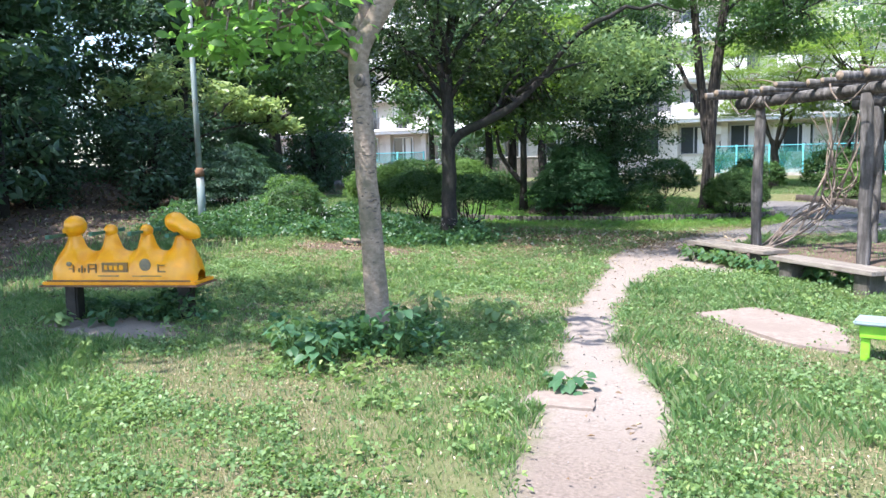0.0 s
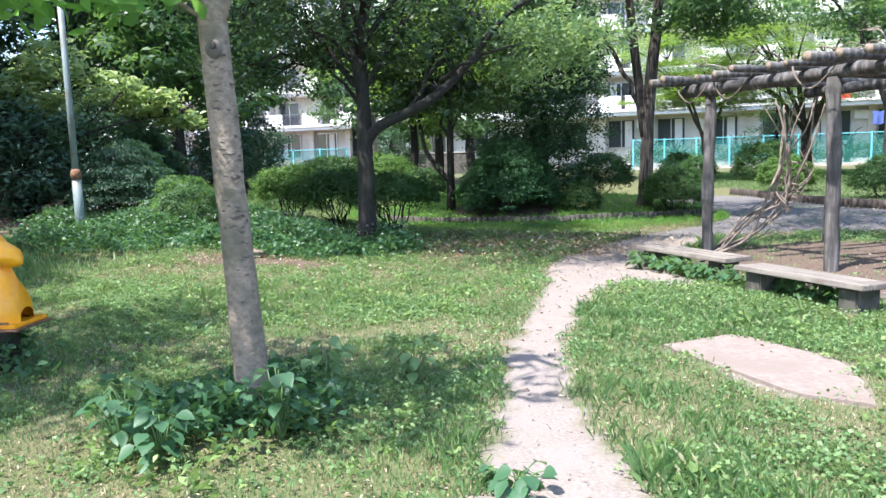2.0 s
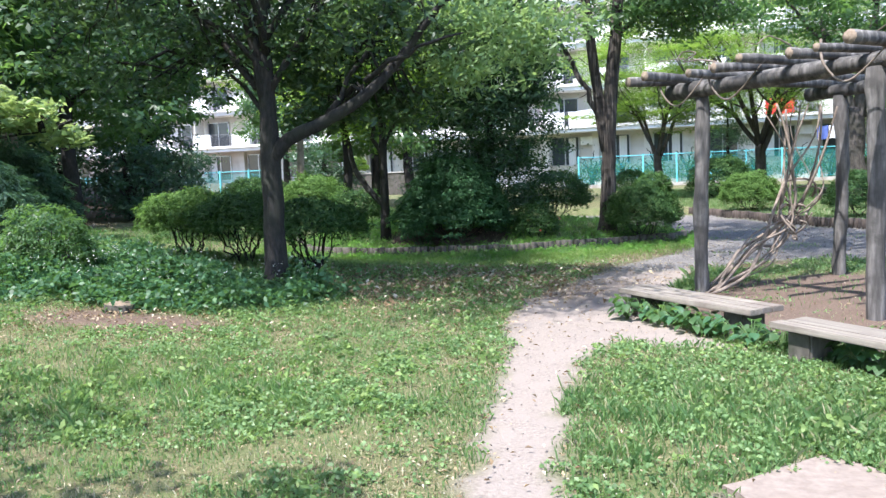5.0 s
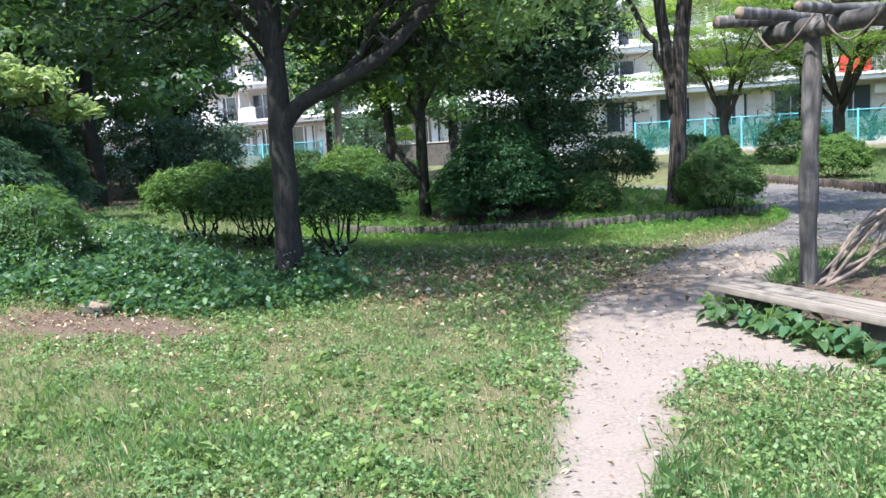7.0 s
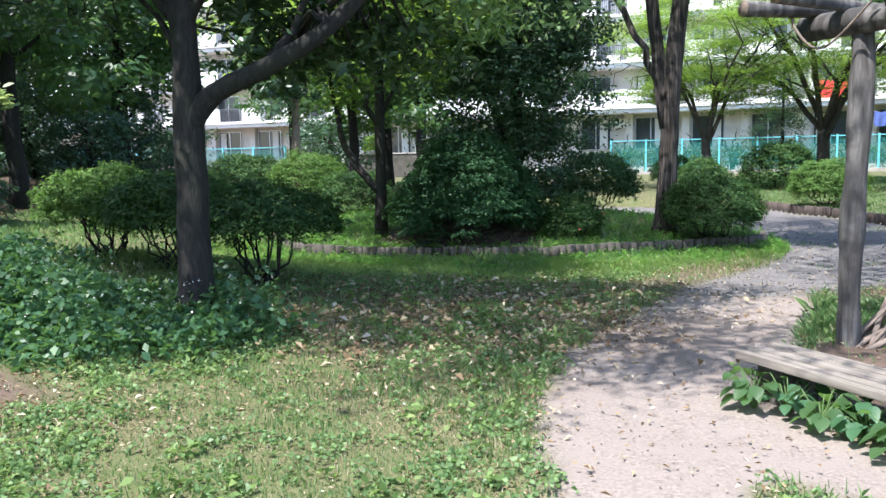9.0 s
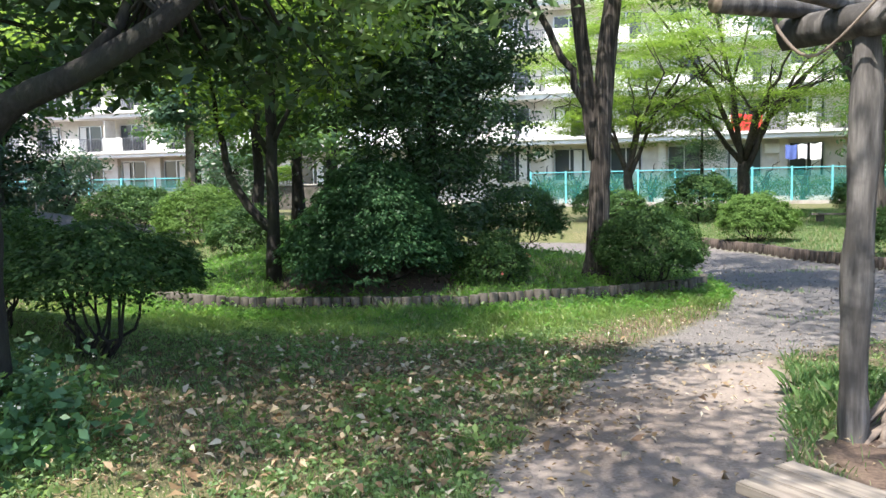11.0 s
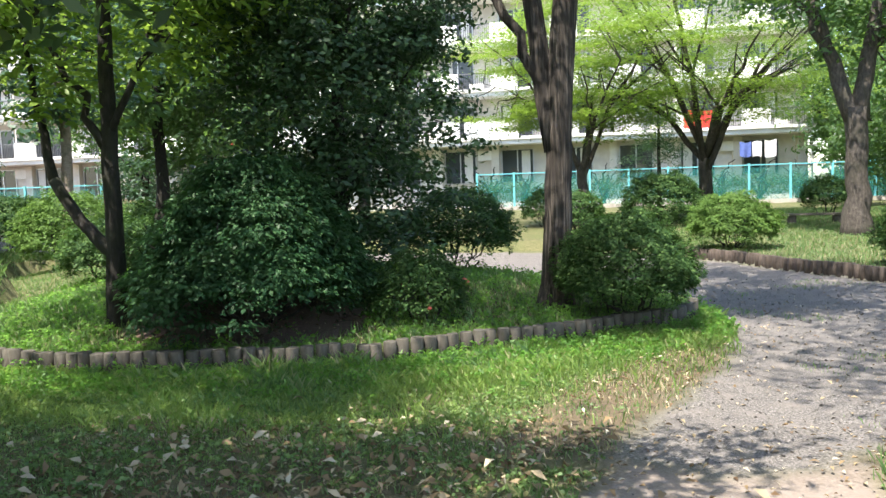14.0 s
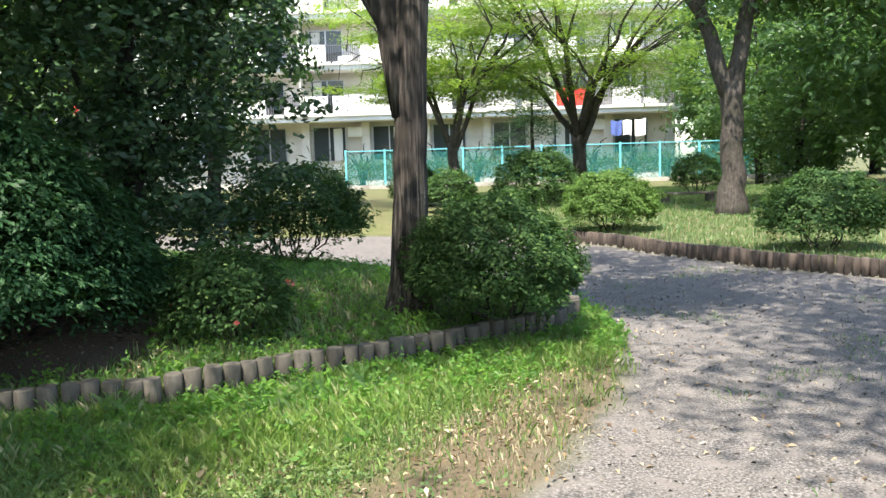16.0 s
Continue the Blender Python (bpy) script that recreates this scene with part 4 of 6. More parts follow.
# this spray's sunlit look comes from its paler leaf colour
put("sunlit_spray", leaves_mesh("sunlit_spray", clumps(crown_centres(70, (2.75, 1.25, 3.15), (1.15, 0.9, 0.62), 44), 48, 0.17, 0.6, 45), 0.13, 0.34, 0.4, 0.5, 46), LEAF_SUNLIT, dark, "hanging spray of pale leaves with sunlight put into the colour")

# furrowed tree at the gravel
tree("furrowed_tree", on(-3.13, 20.55), "tall tree with deeply furrowed bark, forked above head height", BARK_FURROW, LEAF_MID,
     (np.concatenate([bend((0, 0, -0.1), (0.03, 0, 0.3), 0, 3), bend((0.03, 0, 0.3), (0.1, 0.02, 2.35), 0, 9, 0.01, 1)[1:], bend((0.1, 0.02, 2.35), (0.5, 0.1, 6.5), 0, 9, 0.02, 1)[1:]]),
      [0.24, 0.165, 0.15, 0.14, 0.14, 0.14, 0.115, 0.095, 0.07]),
     [(bend((0.02, 0.0, 1.7), (-0.5, 0.1, 6.3), 0, 9, 0.03, 2), [0.11, 0.1, 0.06]),
      (bend((-0.06, 0.0, 2.3), (-0.85, 0.1, 3.9), 0.05, 9, 0.02, 3), [0.06, 0.05]),
      (bend((-0.85, 0.1, 3.9), (-2.2, 0.4, 4.6), 0.15, 8, 0.03, 4), [0.045, 0.015]),
      (bend((0.2, 0.05, 3.9), (2.0, -0.2, 4.6), 0.2, 8, 0.03, 5), [0.05, 0.015]),
      (bend((0.25, 0.05, 4.6), (1.6, 1.6, 6.0), 0.2, 8, 0.03, 6), [0.05, 0.015])],
     [(300, 70, (0.2, 0.2, 6.0), (3.6, 3.3, 1.7)), (18, 60, (-1.8, -0.2, 4.3), (1.2, 0.9, 0.3)), (40, 60, (1.6, -0.3, 4.2), (1.2, 0.9, 0.35))],
     0.14, 0.36, 0.5, 0.5, 0.24, seed=51)

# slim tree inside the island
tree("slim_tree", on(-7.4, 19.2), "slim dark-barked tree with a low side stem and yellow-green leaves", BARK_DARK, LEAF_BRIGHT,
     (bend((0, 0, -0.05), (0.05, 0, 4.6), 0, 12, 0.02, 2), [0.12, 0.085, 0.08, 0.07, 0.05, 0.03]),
     [(bend((0, 0, 0.75), (-0.62, 0.0, 1.5), -0.08, 8, 0.01, 1), [0.07, 0.055]),
      (bend((-0.62, 0.0, 1.5), (-1.0, 0.2, 3.0), 0, 8, 0.03, 2), [0.055, 0.02]),
      (bend((0.02, 0, 1.7), (-0.5, -0.3, 3.0), 0.05, 8, 0.03, 3), [0.05, 0.02]),
      (bend((0.02, 0, 1.9), (1.0, -0.2, 3.2), 0.1, 8, 0.03, 4), [0.04, 0.015])],
     [(190, 55, (-0.1, -0.1, 3.3), (2.3, 1.9, 0.95)), (90, 50, (0.2, 0, 4.3), (2.0, 1.8, 0.7))], 0.11, 0.5, 0.65, 0.2, 0.22, seed=61)

# glossy evergreen behind the large shrub
tree("evergreen_tree", on(-5.6, 20.9), "dense evergreen tree with small glossy dark leaves", BARK_DARK, LEAF_GLOSSY,
     (bend((0, 0, -0.05), (0.1, 0, 4.6), 0, 10, 0.03, 2), [0.1, 0.08, 0.06, 0.03]),
     [(bend((0, 0, 0.8), (0.9, 0.2, 2.6), 0.1, 8, 0.03, 1), [0.04, 0.012]), (bend((0, 0, 1.0), (-1.0, 0.1, 3.0), 0.1, 8, 0.03, 2), [0.04, 0.012]),
      (bend((0, 0, 1.6), (0.5, -0.9, 3.2), 0.1, 8, 0.03, 3), [0.035, 0.012])],
     [(480, 100, (0.0, 0, 2.9), (1.5, 1.5, 2.35))], 0.082, 0.5, 0.35, 0.2, 0.2, seed=71)

# vase-shaped tree with bright layers
def vase_tree(name, at, s, label, bark, leaf, seed, low=2.1, crowns=None, n_limbs=7, lean=0.0):
    g = np.random.default_rng(seed)
    limbs = []
    for i in range(n_limbs):
        a = i * 2.399 + seed
        out, rise = 1.5 + g.uniform(0, 1.6), low + 2.0 + g.uniform(0, 2.6)
        z0 = (0.62 * low + 0.07 * i) * s
        k = np.array([0.3 * out * math.cos(a), 0.3 * out * math.sin(a), z0 / s + 0.42 * (rise - z0 / s)]) * s
        e = np.array([out * math.cos(a), out * math.sin(a), rise]) * s
        pts = np.concatenate([bend((0.04 * math.cos(a), 0.04 * math.sin(a), z0), k, -0.05, 5, 0.01, i), bend(k, e, 0.1, 7, 0.04, i)[1:]])
        limbs.append((pts, [0.085 * s, 0.055 * s, 0.015 * s]))
        for q in (-1, 1):
            b = a + q * g.uniform(0.35, 0.8)
            limbs.append((bend(k, np.array([out * 1.15 * math.cos(b), out * 1.15 * math.sin(b), rise - g.uniform(0.1, 0.9)]) * s, 0.12, 7, 0.04, i + 20), [0.035 * s, 0.008 * s]))
    base = crowns or [(150, 200, (0, 0, (low + 2.9) * s), (3.5 * s, 3.4 * s, 2.1 * s)), (56, 190, (0, 0, (low + 1.0) * s), (3.3 * s, 3.2 * s, 0.5 * s))]
    return tree(name, at, label, bark, leaf, (bend((0, 0, -0.1), (lean, 0, low * s * 0.8), 0, 8, 0.02, seed), [0.24 * s, 0.17 * s, 0.15 * s]), limbs, base, 0.115, 0.45, 0.8, 0.15, 0.42 * s, seed=seed, flatten=0.13)


vase_tree("spreading_tree", on(1.1, 38.8), 1.3, "spreading tree with forked limbs and bright layered leaves", BARK_GREY, LEAF_BRIGHT, 81, 1.9, n_limbs=9)
vase_tree("spreading_tree", on(-2.8, 36.6), 0.95, "slimmer tree with bright layered leaves on the lawn", BARK_GREY, LEAF_BRIGHT, 82, 2.6, n_limbs=5)
tree("grey_tree", on(3.35, 31.5), "thick grey tree with lumpy bark, forked at head height", BARK_GREY, LEAF_MID,
     (bend((0, 0, -0.1), (-0.05, 0, 2.9), 0, 10, 0.025, 3), [0.4, 0.27, 0.24, 0.23, 0.25]),
     [(bend((-0.1, 0, 2.6), (-1.0, 0.2, 5.6), 0, 8, 0.05, 1), [0.19, 0.15, 0.07]), (bend((0.05, 0, 2.6), (0.5, 0.0, 5.9), 0, 8, 0.05, 2), [0.2, 0.16, 0.07]),
      (bend((-0.45, 0.1, 3.9), (-2.0, 0.1, 6.3), 0.15, 8, 0.04, 3), [0.1, 0.03]), (bend((0.3, 0, 4.2), (2.2, 0.3, 5.6), 0.1, 8, 0.05, 4), [0.09, 0.03])],
     [(200, 55, (0.2, 0.2, 6.2), (3.8, 3.5, 1.8)), (40, 50, (1.9, 0, 4.8), (1.4, 1.2, 0.6))], 0.2, 0.4, 0.5, 0.3, 0.34, seed=91)
tree("conifer", on(0.0, 42.5), "small dark conifer before the fence", BARK_DARK, LEAF_DARK, (bend((0, 0, -0.05), (0, 0, 4.0), 0, 8, 0.02, 1), [0.1, 0.03]), [],
     [(60, 50, (0, 0, 1.8), (1.4, 1.4, 1.3)), (30, 50, (0, 0, 3.2), (0.8, 0.8, 1.0))], 0.13, 0.3, 0.7, 0.2, 0.2, seed=95, twigs=False)

# pale broad-leaved tree by the lamp pole
tree("pale_tree", on(-15.4, 15.5), "low tree with whorls of pale yellow-green leaves", BARK_GREY, LEAF_PALE,
     (bend((0, 0, -0.05), (0.2, 0.1, 2.9), 0, 8, 0.03, 3), [0.11, 0.05]),
     [(bend((0.1, 0, 1.6), (2.2, 1.4, 2.15), 0.15, 8, 0.02, 1), [0.04, 0.012]), (bend((0.1, 0, 1.8), (-1.6, -0.9, 2.8), 0.15, 8, 0.02, 2), [0.04, 0.012]), (bend((0.1, 0, 1.5), (1.2, 0.3, 2.4), 0.1, 8, 0.02, 4), [0.03, 0.01])],
     [(95, 26, (-0.1, -0.1, 2.9), (1.7, 1.4, 0.65)), (36, 26, (1.5, 1.0, 2.45), (0.8, 0.6, 0.28)), (14, 26, (2.2, 1.4, 2.1), (0.45, 0.35, 0.15))], 0.2, 0.36, 0.5, 0.0, 0.15, seed=101, rounder=True)

# tree added out of view; its crown only dapples the gravel with shade
tree("overhanging_tree", on(2.75, 17.0), "unseen tall tree added to cast dappled shade on the gravel", BARK_GREY, LEAF_MID,
     (bend((0, 0, -0.1), (-0.5, -0.2, 5.0), 0, 10, 0.02, 3), [0.26, 0.18, 0.14]),
     [(bend((-0.5, -0.2, 4.8), (-3.4, -1.4, 7.4), 0.4, 9, 0.05, 1), [0.1, 0.03]), (bend((-0.5, -0.2, 4.9), (-2.5, 1.4, 7.6), 0.3, 9, 0.05, 2), [0.1, 0.03]), (bend((-0.5, -0.2, 5.0), (0.5, -2.0, 7.8), 0.3, 9, 0.05, 3), [0.1, 0.03])],
     [(640, 26, (-2.0, -1.0, 8.6), (4.2, 4.5, 1.2))], 0.15, 0.45, 0.6, 0.3, 0.4, seed=105)

# ---- woods ----


def wood_tree(seed, leaf, tall, low, wide, label, bark=BARK_DARK, n=160, per=46, size=0.38):
    g = np.random.default_rng(seed)
    limbs = []
    for i in range(6):
        a = i * 2.4 + seed
        z = low + (tall - low) * (0.1 + 0.12 * i)
        limbs.append((bend((0, 0, z), (wide * 0.7 * math.cos(a), wide * 0.7 * math.sin(a), z + 1.2), 0.2, 7, 0.06, i), [0.07, 0.02]))
    return tree("woodland_tree", (0, -60, z_at(0, -60)), label, bark, leaf, (bend((0, 0, -0.2), (0.4, 0.2, tall * 0.9), 0, 10, 0.08, seed), [0.24, 0.17, 0.14, 0.05]), limbs,
                [(n, per, (0.2, 0, (tall + low) / 2), (wide, wide, (tall - low) / 2))], size, 0.42, 0.5, 0.35, 0.38, "woodland trees", seed)


def scatter(proto, places, seed=5):
    """The first place takes the tree itself, the rest copies of it."""
    g = np.random.default_rng(seed)
    for i, (x, y, s) in enumerate(places):
        m = pose(x, y, z_at(x, y) - 0.05, 0, 0, g.uniform(0, 360)) @ Matrix.Diagonal((s, s, s * g.uniform(0.9, 1.12), 1))
        if i:
            copy_thing(proto, m)
        else:
            proto.matrix_basis = m


scatter(wood_tree(111, LEAF_DARK, 10, 1.6, 2.8, "dark evergreen woodland tree with drooping leaves", n=150, per=74, size=0.26),
        [(-17.0, 11.5, 1.0), (-25.5, 14.5, 1.3), (-24, 6, 1.2), (-30, 9, 1.4), (-21.5, 3, 1.1), (-34, 18, 1.6), (-35, 27, 1.7), (-31, 3, 1.5), (-29, -3, 1.5), (-21.5, 15.0, 1.1), (-17.0, 6.2, 0.95), (-20.5, 20.5, 1.1), (-23, 12, 1.1), (-26, 27, 1.1), (-21, 7, 1.0), (-30, 20, 1.2)])
# copies at (-8.4, 2.3) and (-12.4, 6.0) are added to shade the ride's surroundings
scatter(wood_tree(121, LEAF_MID, 9, 2.4, 2.6, "mid-green woodland tree with a bare lower trunk", n=130, per=74, size=0.26),
        [(-16.3, 20.5, 0.9), (-18.5, 26.5, 1.0), (-13.8, 31.5, 0.95), (-22.5, 31, 1.1), (-9.5, 36, 1.0), (-29, 33, 1.1), (-16, 40, 1.0), (-22, 42, 1.0), (-8.4, 2.3, 1.0), (-12.4, 6.0, 1.0), (-11.2, 31.5, 1.0), (-14.5, 36.0, 1.1)])
scatter(wood_tree(161, LEAF_DARK, 11, 4.2, 2.6, "tall woodland tree with a straight pale grey trunk", BARK_PALE, n=120, per=74, size=0.26), [(-21.7, 24.0, 1.05), (-13.2, 26.8, 0.6)], 12)
scatter(wood_tree(131, LEAF_DARK, 3.6, 0.0, 1.8, "dense dark undergrowth tree with low branches", n=110, per=46, size=0.22),
        [(-16.2, 9.3, 0.8), (-17.5, 12.8, 0.9), (-15.3, 14.3, 0.8), (-16.0, 5.5, 0.9), (-19.5, 14, 1.2), (-23, 20, 1.3), (-22, 10, 1.3), (-20, 28, 1.1), (-28, 30, 1.3), (-17.5, 37, 1.0), (-12, 38, 0.9), (-17.5, 18, 0.9), (-19, 9, 1.0), (-25, 18, 1.1), (-27, 24, 1.0), (-23.5, 28, 1.0), (-16.5, 23, 0.7), (-24, 36, 1.0)], 6)
scatter(wood_tree(141, LEAF_MID, 8.5, 0.6, 3.0, "leafy green tree at the edge of the lawn", n=230, size=0.27),
        [(7.6, 31.5, 0.85), (10.5, 35, 1.0), (8.0, 27.2, 0.62), (13, 41, 1.1), (11.8, 48, 1.05), (16, 34, 1.1), (14, 27, 1.0), (18, 44, 1.2), (8.6, 44.0, 0.8), (20, 24, 1.1), (6.3, 26.5, 0.5), (10.5, 30.5, 0.9), (24, 33, 1.2), (15, 52, 1.1), (11.8, 56, 1.35), (14.8, 58, 1.45), (18, 54, 1.4), (13, 63, 1.7), (23, 50, 1.5), (6.4, 35.5, 0.6)], 8)
scatter(wood_tree(151, LEAF_BUSH, 2.0, 0.0, 1.4, "hedge bush behind the netted fence", n=60, per=40, size=0.13), [(-7.5 + 1.9 * i, 53.6, 0.9) for i in range(13)], 9)

# ---- pergola of rough logs ----
PA, PU = np.array([-1.33, 14.15]), np.array([1.54, -1.65]) / math.hypot(1.54, 1.65)
PV = np.array([PU[1] * -1, PU[0]])
per = thing("pergola", pose(PA[0], PA[1], z_at(*PA), 0, 0, math.degrees(math.atan2(PU[1], PU[0]))), "rustic pergola of rough grey logs with bare vine on top", "pergola")
POST_H, BAYS, DEEP = 2.36, 2.26, 2.4


def rough_log(length, r, seed, n=16, knobs=0.05, along_z=False):
    g = np.random.default_rng(seed)
    s = np.linspace(0, 1, n)
    w = np.stack([s * length, 0.02 * np.sin(s * 5 + seed) + g.normal(size=n) * 0.004, 0.015 * np.sin(s * 7 + seed * 2)], 1)
    if along_z:
        w = w[:, [1, 2, 0]]
    return tube(w, r * (1 + 0.06 * g.normal(size=n)), 12, knobs, seed)


def log_part(name, length, r, seed, m, parent, label="", along_z=False, ends=True):
    v, f = rough_log(length, r, seed, along_z=along_z)
    me = mesh_of(name, v, f, True)
    me.materials.append(LOG_GREY)
    me.materials.append(LOG_END)
    if ends:
        me.polygons.foreach_set("material_index", [1 if len(p.vertices) == 3 else 0 for p in me.polygons])
    me.update()
    return put(name, me, None, parent, label, m=m)


for i in range(4):
    for j in range(2):
        log_part("post", POST_H + 0.4, 0.086, 10 + i * 2 + j, pose(i * BAYS, j * DEEP, -0.4, 0, 0, i * 70 + j * 30), per, along_z=True, ends=False)
for j in range(2):
    log_part("beam", 3 * BAYS + 1.1, 0.088, 30 + j, pose(-0.5, j * DEEP, POST_H + 0.07), per, "long bark-covered log beam")
g = np.random.default_rng(5)
for i in range(18):
    x = -0.42 + i * 0.43
    log_part("rafter", DEEP + 1.3 + g.uniform(-0.12, 0.12), 0.054 + g.uniform(-0.008, 0.008), 50 + i, pose(x + g.uniform(-0.05, 0.05), -0.68 + g.uniform(-0.12, 0.12), POST_H + 0.185, 0, 0, 90 + g.uniform(-5, 5)), per)

vine = thing("vine", per.matrix_basis.copy(), "thick bare twisted vine climbing into the pergola", "vine")
g = np.random.default_rng(15)
for i in range(12):
    a, b = g.normal(size=3) * 0.06, g.normal(size=3) * 0.09
    foot = np.array([0.1, 0.12, -0.02]) + a * (1.5, 1.5, 0.1)
    knee = np.array([0.05, 0.85, 0.34]) + b
    hip = np.array([0.02, 1.48, 0.85]) + g.normal(size=3) * 0.1
    head = np.array([0.0, 1.62, 2.2]) + g.normal(size=3) * (0.22, 0.25, 0.05)
    pts = smooth_line([foot, knee, hip, (hip + head) / 2 + g.normal(size=3) * 0.07, head])
    pts = np.array(pts)
    tw = np.linspace(0, g.uniform(5, 15), len(pts)) + g.uniform(0, 6.28)
    sway = 0.1 * np.sin(np.linspace(0, 3.1, len(pts)))
    pts[:, 0] += 0.035 * np.sin(tw) + sway * np.sin(tw * g.uniform(0.3, 0.9) + i * 1.7)
    pts[:, 1] += 0.035 * np.cos(tw) + sway * np.cos(tw * g.uniform(0.3, 1.0) + i * 2.3) * 1.6
    pts[:, 2] += sway * np.sin(tw * 0.7 + i) * 0.8
    r0 = g.uniform(0.008, 0.023)
    v, f = tube(pts, [r0, r0 * 0.9, r0 * 0.6], 7, 0.05, i)
    put("stem", mesh_of("stem", v, f, True), VINE_WOOD, vine)
for i in range(5):
    c = np.array([0.0, 1.5, 0.9]) + g.normal(size=3) * 0.14
    rad = g.uniform(0.12, 0.24)
    ang = np.linspace(0, 4.6, 18) + i
    pts = c + np.stack([0.1 * np.sin(ang * 2), rad * np.cos(ang), rad * np.sin(ang)], 1)
    v, f = tube(pts, [0.016, 0.01], 7, 0.05, i)
    put("loop", mesh_of("loop", v, f, True), VINE_WOOD, vine)
for i in range(26):
    x0, y0 = g.uniform(-0.3, 6.5), g.uniform(-0.3, 2.2)
    pts = np.array([[x0, y0, POST_H + 0.32]]) + np.cumsum(np.concatenate([[[0, 0, 0]], g.normal(size=(9, 3)) * (0.13, 0.13, 0.05) + (0.1 * g.choice([-1, 1]), 0.02, 0.012)]), axis=0)
    pts[:, 2] = np.maximum(pts[:, 2], POST_H + 0.31)
    v, f = tube(smooth_line(pts), [0.014, 0.005], 6, 0.03, i)
    put("runner", mesh_of("runner", v, f, True), VINE_WOOD, vine)
for x0, y0 in ((-0.45, -0.2), (1.9, -0.3), (0.3, -0.15)):
    pts = [(x0, y0, POST_H + 0.3), (x0 + 0.1, y0 - 0.08, POST_H + 0.05), (x0 + 0.3, y0 + 0.0, POST_H - 0.12), (x0 + 0.7, y0 + 0.05, POST_H + 0.2)]
    v, f = tube(smooth_line(pts), [0.014, 0.008], 6, 0.03, 3)
    put("runner", mesh_of("runner", v, f, True), VINE_WOOD, vine)

# ---- low plank benches ----


def low_bench(a, b, wide, label, seed):
    a, b = np.array(a), np.array(b)
    L = float(np.hypot(*(b - a)))
    z = z_at(*((a + b) / 2))
    be = thing("low_bench", pose((a[0] + b[0]) / 2, (a[1] + b[1]) / 2, z, 0, 0, math.degrees(math.atan2(b[1] - a[1], b[0] - a[0]))), label, "bench", "benches at the pergola")
    g = np.random.default_rng(seed)
    k = 3
    for i in range(k):
        w = wide / k
        bm = box(L + g.uniform(-0.05, 0.03), w - 0.008, 0.05, 0.006, (g.uniform(-0.02, 0.02), -wide / 2 + w * (i + 0.5), 0.225 + g.uniform(-0.004, 0.006)))
        part("plank", bm, PLANK, be)
    for x in (-L * 0.36, L * 0.36):
        part("foot", box(0.22, wide * 0.7, 0.28, 0.015, (x, 0, -0.055)), EDGING, be, "dark squat concrete foot")
    return be


low_bench((-2.05, 12.72), (-0.83, 11.42), 0.42, "low bench of weathered grey planks on squat feet", 1)
low_bench((-0.72, 10.88), (0.42, 9.62), 0.42, "low bench of cracked grey planks among broad weeds", 2)
low_bench((0.5, 9.3), (1.6, 8.1), 0.42, "low bench of weathered grey planks on squat feet", 3)

far_bench = low_bench((2.7, 35.6), (4.3, 35.4), 0.35, "low plank bench on the lawn before the fence", 4)

low_bench((-12.7, 22.6), (-14.0, 21.7), 0.55, "wide low bench with a pale top beyond the island", 5)

# ---- thin white stakes at the edge of the woods ----
for x, y, h in ((-16.6, 23.6, 0.9), (-19.5, 29.0, 0.7)):
    st = thing("stake", pose(x, y, z_at(x, y), 1.5, -1, 0), "thin white plastic stake standing in the grass", "stake", "white stakes")
    v, f = tube([(0, 0, -0.1), (0, 0, h * 0.5), (0, 0, h)], [0.025, 0.025, 0.024], 10)
    put("shaft", mesh_of("shaft", v, f, True), WALL_WHITE, st)
    part("cap", box(0.06, 0.06, 0.03, 0.01, (0, 0, h)), WALL_WHITE, st)

# ---- slabs ----


def slab(points, thick, label, seed, lift=0.015):
    g = np.random.default_rng(seed)
    pts = []
    for (ax, ay), (bx, by) in zip(points, points[1:] + points[:1]):
        for s in np.linspace(0, 1, 6, endpoint=False):
            pts.append((ax + (bx - ax) * s + g.normal() * 0.012, ay + (by - ay) * s + g.normal() * 0.012))
    bm = bmesh.new()
    z = z_at(*np.mean(points, axis=0)) + lift
    face = bm.faces.new([bm.verts.new((x, y, z)) for x, y in pts])
    out = bmesh.ops.extrude_face_region(bm, geom=[face])
    bmesh.ops.translate(bm, verts=[v for v in out["geom"] if isinstance(v, bmesh.types.BMVert)], vec=(0, 0, -thick))
    bmesh.ops.recalc_face_normals(bm, faces=bm.faces[:])
    me = bpy.data.meshes.new("slab")
    bm.to_mesh(me)
    bm.free()
    tagged(put("stone_slab", me, SLAB), label, "slab")


SLAB = surface("worn_slab", [(0.3, (0.165, 0.13, 0.108)), (0.7, (0.25, 0.205, 0.172))], 22, 0.92, 0.8, 0.008, (1, 1, 1), (0.185, 0.145, 0.12), 1.8)
slab(SLABS[0], 0.12, "broad worn concrete slab sunk in the grass", 1)
slab(SLABS[1], 0.1, "small concrete slab lying across the path", 2)

